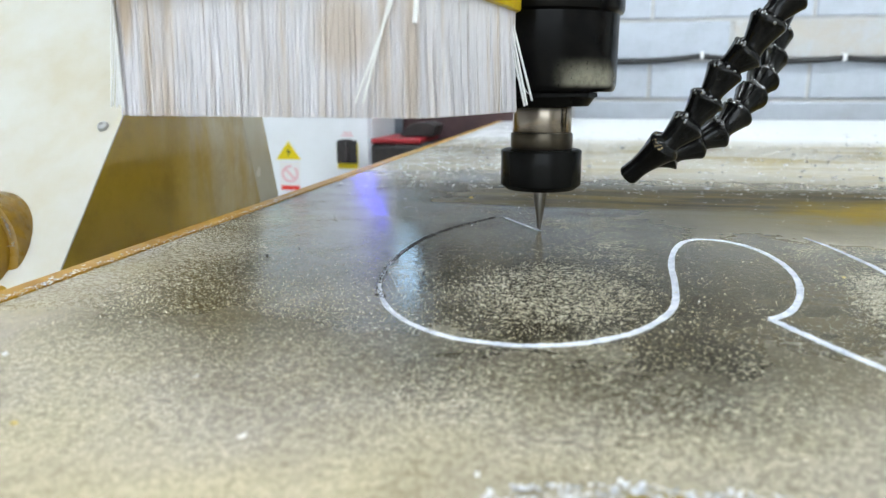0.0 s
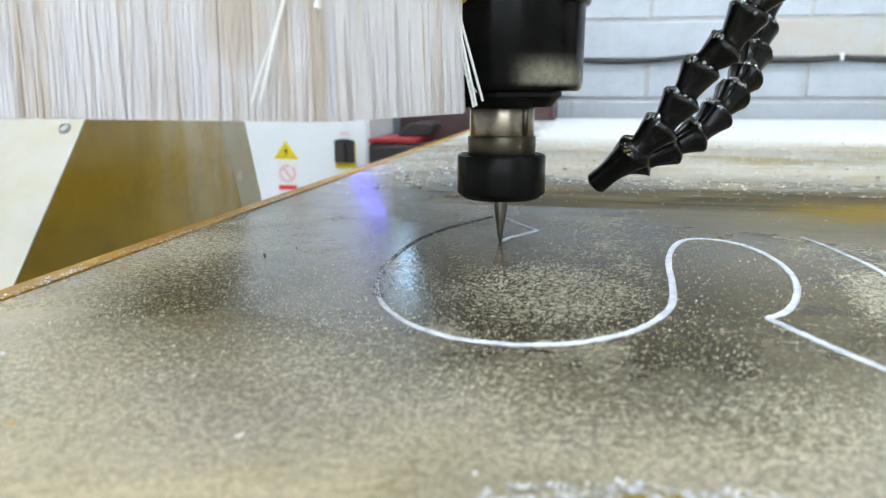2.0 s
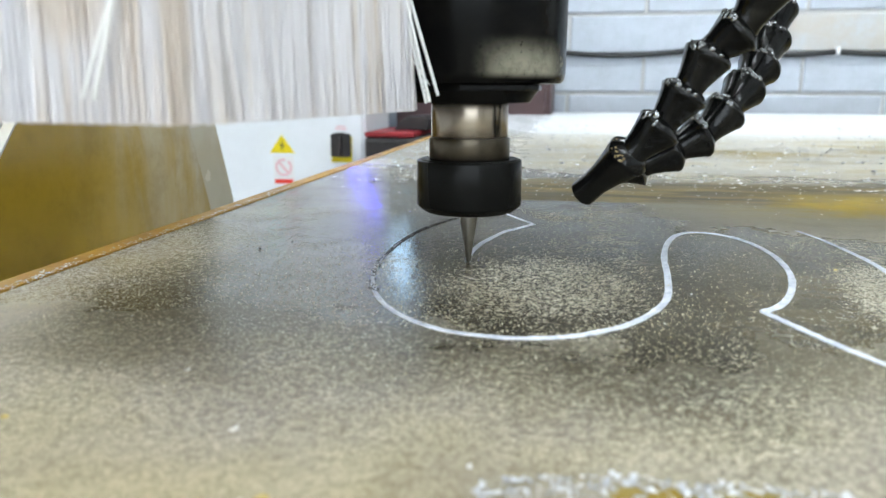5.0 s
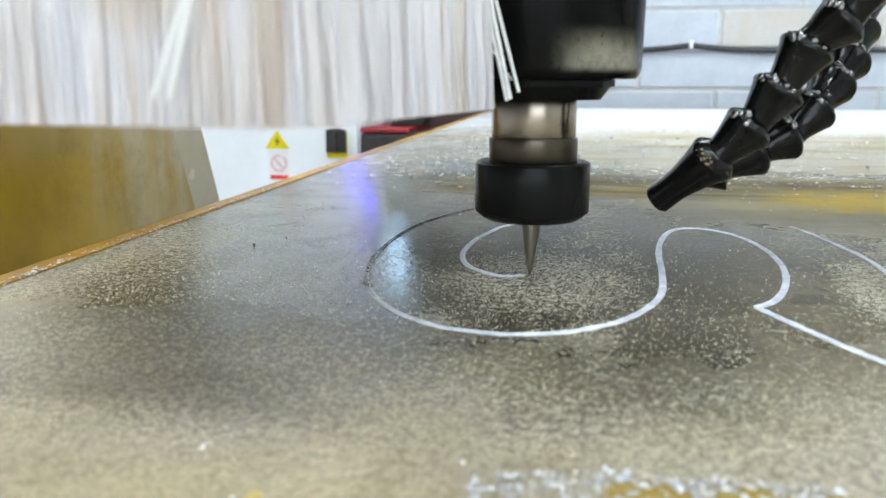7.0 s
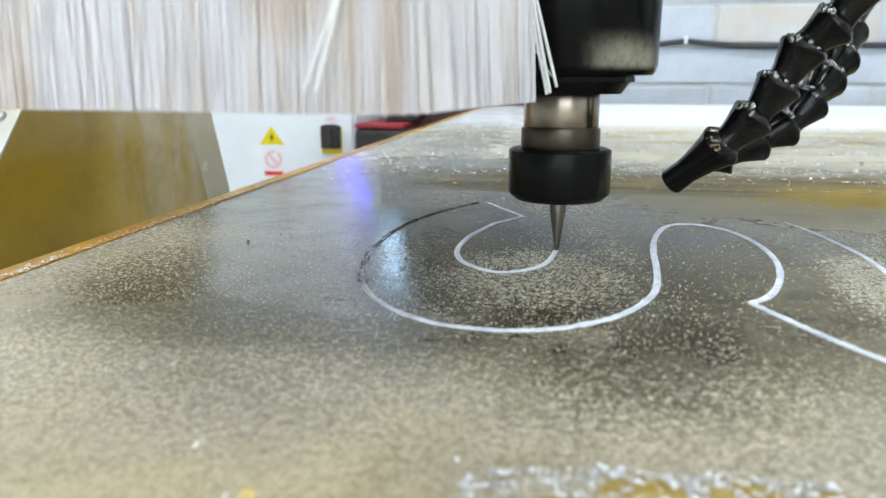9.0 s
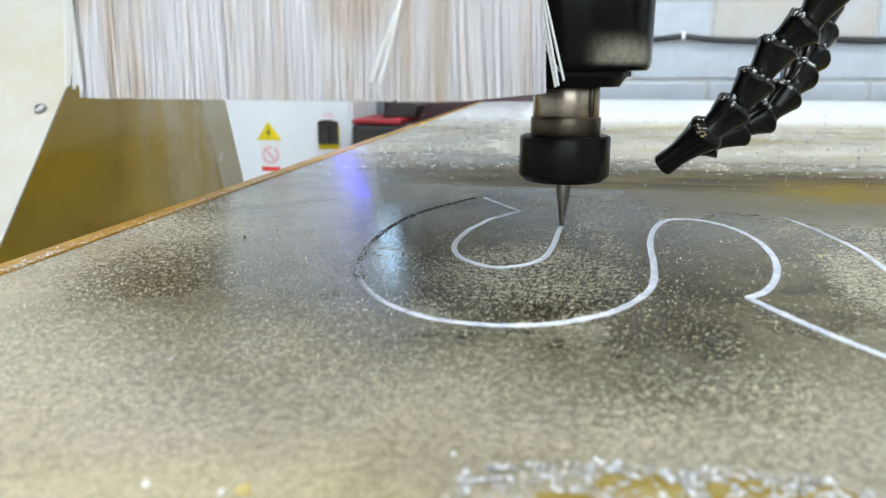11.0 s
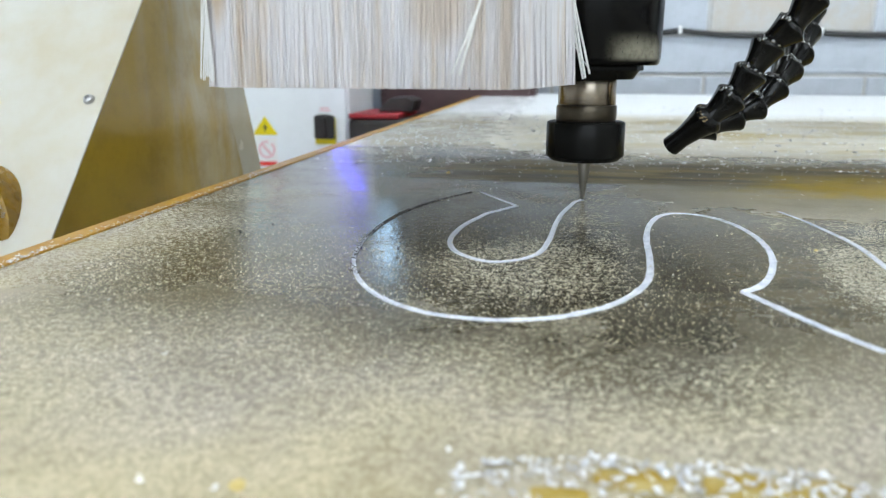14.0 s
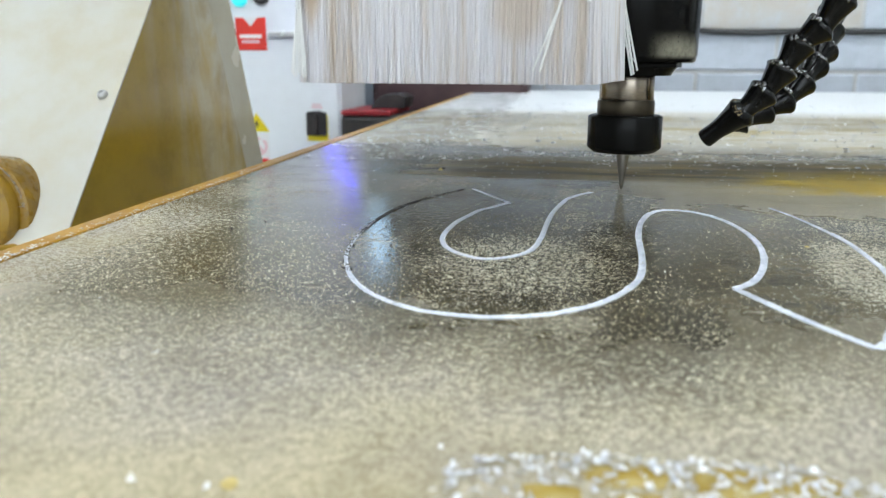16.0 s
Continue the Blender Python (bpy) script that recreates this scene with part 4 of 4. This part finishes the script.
# ---- chips ----
def heap(name, label, spots, seed):
    rnd = random.Random(seed)
    verts, faces = [], []
    for x, y, z, s in spots:
        chip_mesh(rnd, s, verts, faces, (x, y, z))
    me = bpy.data.meshes.new(name)
    me.from_pydata(verts, [], faces)
    me.materials.append(M_CHIP)
    return tagged(new(name, me), label, "swarf", kind="stuff")


rnd = random.Random(11)
far_chips = [(rnd.uniform(-0.19, 0.9), 0.56 + 0.95 * rnd.random() ** 1.5, 0.0002, rnd.uniform(0.0015, 0.0055)) for _ in range(2300)]
far_chips += [(rnd.uniform(-0.15, 0.4), rnd.uniform(0.4, 0.56), 0.0002, rnd.uniform(0.0006, 0.0022)) for _ in range(160)]
far_chips += [(rnd.uniform(-0.15, 0.8), rnd.uniform(0.6, 1.25), 0.0002, rnd.uniform(0.004, 0.0075)) for _ in range(420)]
far_chips += [(rnd.uniform(-0.19, 0.55), rnd.uniform(0.5, 0.95), 0.0002, rnd.uniform(0.0008, 0.0026)) for _ in range(1500)]
heap("scattered_swarf", "bright flakes of swarf scattered over the sheet", far_chips, 1)
edge_chips = []
for _ in range(620):
    y = 0.15 + 0.36 * rnd.random() ** 1.8
    edge_chips.append((edge_x(y) + rnd.gauss(-0.0012, 0.0017), y, 0.0008, rnd.uniform(0.0005, 0.0019)))
heap("edge_swarf", "fine bright swarf along the edge of the bed board", edge_chips, 2)
near_chips = []
for k in range(430):
    x = rnd.uniform(-0.016, 0.06)
    top = 0.1295 - 0.35 * max(0, 0.006 - x) - 0.3 * max(0, x - 0.048)
    near_chips.append((x, top - abs(rnd.gauss(0, 0.0085)), 0.0004, 0.0006 + 0.0021 * rnd.random() ** 1.5))
heap("near_swarf", "bright curled swarf lying in amber oil", near_chips, 3)


def dust_flakes():
    """Loose tan flakes lying at all tilts on the dark parts of the sheet."""
    rg = random.Random(31)
    verts, faces = [], []

    def flake(x, y, s):
        a, t1, t2 = rg.uniform(0, 6.28), rg.gauss(0, 0.3), rg.gauss(0, 0.3)
        ca, sa, b = math.cos(a), math.sin(a), len(verts)
        w = s * rg.uniform(0.5, 0.9)
        for u, v in ((-1, -0.7), (0.6, -1), (1, 0.6), (-0.5, 1)):
            px, py = u * s / 2, v * w / 2
            verts.append((x + px * ca - py * sa, y + px * sa + py * ca, 0.0001 + max(0, s * 0.3 + px * t1 + py * t2)))
        faces.append((b, b + 1, b + 2, b + 3))

    for cx, cy, sx, sy, n in ((-0.012, 0.272, 0.03, 0.035, 2600), (-0.125, 0.26, 0.035, 0.045, 2600), (-0.112, 0.222, 0.045, 0.03, 4200), (0.12, 0.27, 0.03, 0.05, 700), (-0.03, 0.195, 0.085, 0.025, 4200), (-0.02, 0.3, 0.12, 0.08, 1500)):
        for k in range(n):
            x, y = rg.gauss(cx, sx), rg.gauss(cy, sy)
            if x > edge_x(y) + 0.002 and 0.13 < y < 0.46:
                flake(x, y, 0.00022 + 0.0006 * rg.random() ** 2.2)
    me = bpy.data.meshes.new("dust_flakes")
    me.from_pydata(verts, [], faces)
    me.materials.append(M_FLAKE)
    tagged(new("dust_flakes", me), "loose tan flakes of dust on the sheet", "dust", kind="stuff")


dust_flakes()


def oil_pool(cx, cy, rx, ry, seed):
    bm = bmesh.new()
    top, base = [], []
    for k in range(48):
        a = 2 * math.pi * k / 48
        r = 1 + 0.3 * noise.noise(Vector((math.cos(a) * 1.6, math.sin(a) * 1.6, seed)))
        x, y = rx * r * math.cos(a), ry * r * math.sin(a)
        base.append(bm.verts.new((x, y, 0.00012)))
        top.append(bm.verts.new((x * 0.95, y * 0.95, 0.0004)))
    for k in range(48):
        bm.faces.new((base[k], base[(k + 1) % 48], top[(k + 1) % 48], top[k]))
    bm.faces.new(top)
    ob = tagged(part("oil_pool", bm, M_OIL, None, "", True), "shallow amber puddle of cutting oil on the sheet", "oil pool", "oil puddles")
    ob.location = (cx, cy, 0)


for i, (cx, cy, rx, ry) in enumerate(((0.017, 0.1225, 0.0085, 0.0042), (0.035, 0.1225, 0.008, 0.005), (0.0495, 0.122, 0.0065, 0.0052), (0.004, 0.1155, 0.005, 0.003), (0.022, 0.1125, 0.011, 0.0042), (0.045, 0.1105, 0.011, 0.005))):
    oil_pool(cx, cy, rx, ry, 4.0 + i)

LONE = [(-0.0167, 0.1279, 0.002), (-0.0947, 0.165, 0.0018), (-0.1549, 0.1712, 0.0028), (-0.0545, 0.1085, 0.0022), (-0.02, 0.268, 0.001), (0.043, 0.262, 0.0012), (0.03, 0.226, 0.0012), (-0.066, 0.24, 0.001), (-0.135, 0.205, 0.0014), (0.016, 0.203, 0.001), (-0.0262, 0.2715, 0.0013), (0.0875, 0.33, 0.0012)]
for i, (x, y, s) in enumerate(LONE):
    v, f = [], []
    chip_mesh(random.Random(i), s * 1.05, v, f, (0, 0, 0.0))
    me = bpy.data.meshes.new("metal_chip")
    me.from_pydata(v, [], f)
    me.materials.append(M_CHIP)
    o = tagged(new("metal_chip", me), "single bright curled chip lying on the sheet", "chip", "loose chips")
    o.location = (x, y, 0.0)


def crumb(x, y, r, seed):
    bm = bmesh.new()
    bmesh.ops.create_icosphere(bm, subdivisions=2, radius=r)
    for v in bm.verts:
        v.co *= 1 + 0.35 * noise.noise(v.co / r * 1.3 + Vector((seed, 0, 0)))
        v.co.z = max(v.co.z * 0.6, -r * 0.25)
    ob = tagged(part("dust_crumb", bm, M_CRUMB, None, "", True), "small yellowish crumb of dust lying on the sheet", "crumb", "crumbs")
    ob.location = (x, y, r * 0.25)


for i, (x, y, r) in enumerate(((-0.0508, 0.1098, 0.0015), (-0.0731, 0.5122, 0.0016), (-0.12, 0.1325, 0.0008), (0.105, 0.31, 0.0007))):
    crumb(x, y, r, i * 3.0)
for i, (x, y, r) in enumerate(((-0.1359, 0.3062, 0.0007), (-0.0605, 0.287, 0.0005), (-0.128, 0.325, 0.0004))):
    bm = bmesh.new()
    bmesh.ops.create_icosphere(bm, subdivisions=1, radius=r)
    ob = tagged(part("dark_crumb", bm, M_DARK), "tiny black crumb lying on the sheet", "crumb", "dark crumbs")
    ob.location = (x, y, r * 0.6)


def flying_chip(size, seed):
    v, f = [], []
    chip_mesh(random.Random(seed), size, v, f, (0, 0, 0))
    chip_mesh(random.Random(seed + 3), size * 0.7, v, f, (size * 0.2, 0, size * 0.3))
    me = bpy.data.meshes.new("flying_chip")
    me.from_pydata(v, [], f)
    me.materials.append(M_STRAY)
    return tagged(new("flying_chip", me), "white curl of swarf thrown up by the cutter", "chip", "thrown chips")


THROWN = [(flying_chip(0.0025, 21), 6.5, (0.05, 0.06, 0.0005), (-0.005, 0.246, 0.0345), (-0.04, 0.06, 0.0005)),
          (flying_chip(0.0036, 34), 12.5, (0.04, 0.055, 0.0005), (-0.0062, 0.362, 0.0300), (-0.05, 0.055, 0.0005))]


DRIFT = flying_chip(0.0021, 55)
tagged(DRIFT, "bright chip that slides over the sheet", "chip")

# ---- blocks of the wall ----
def blocks():
    rnd = random.Random(3)
    w, h, joint = 0.4635, 0.1192, 0.011
    meshes = []
    for mm in (M_BLOCK, M_BLOCK_TAN):
        bm = box(-(w - joint) / 2, (w - joint) / 2, 0, 0.03, -(h - joint) / 2, (h - joint) / 2, 0.003, None, 1)
        me = bpy.data.meshes.new("block")
        bm.to_mesh(me)
        bm.free()
        me.materials.append(mm)
        meshes.append(me)
    for r in range(-3, 9):
        z = 0.1155 + r * h
        off = 0.205 if r % 2 == 0 else 0.329 + 0.11
        for c in range(-5, 6):
            x = off + (c + 0.5) * w
            tan = rnd.random() < 0.06 or (r == 1 and c == 0)
            ob = new("block", meshes[1 if tan else 0])
            ob.parent = WALL
            ob.location = (x, WALL_Y + rnd.uniform(-0.0015, 0.0015), z)


blocks()


# ---- movement ----
def motions():
    head = [(t, pose(x, y, 0)) for t, x, y in TOOL]
    for ob in (SPINDLE, BRUSH, MANIFOLD, *HOSES):
        walk(ob, head)
    walk(GANTRY, [(t, pose(0, y, 0)) for t, x, y in TOOL])
    for ob, t, a, b, c in THROWN:
        walk(ob, [(0.0, pose(*a)), (t - 0.2, pose(*a)), (t, pose(*b, 70, 20, 40)), (t + 0.2, pose(*c, 10, 0, 80)), (t + 0.3, pose(*c, 0, 0, 90)), (16.0, pose(*c, 0, 0, 90))])
    rest = ((-0.0677, 0.135), (-0.0682, 0.1249), (-0.0681, 0.1085))
    walk(DRIFT, [(t, pose(*rest[k], 0.0002, 0, 0, a)) for t, k, a in ((0.0, 0, 0), (6.3, 0, 0), (6.45, 1, 50), (6.6, 1, 50), (9.0, 1, 50), (9.15, 2, 95), (9.3, 2, 95), (16.0, 2, 95))])
    deep = Vector((0, 0, -0.0025))
    for ob, c, t in CUTS:
        t = min(max(t, 0.1), 15.8)
        low, up = Matrix.Translation(c + deep), Matrix.Translation(c)
        rows = [(0.0, low)]
        if t - 0.04 > 0.05:
            rows.append((t - 0.04, low))
        rows += [(t + 0.07, up), (16.0, up)]
        walk(ob, rows)


motions()
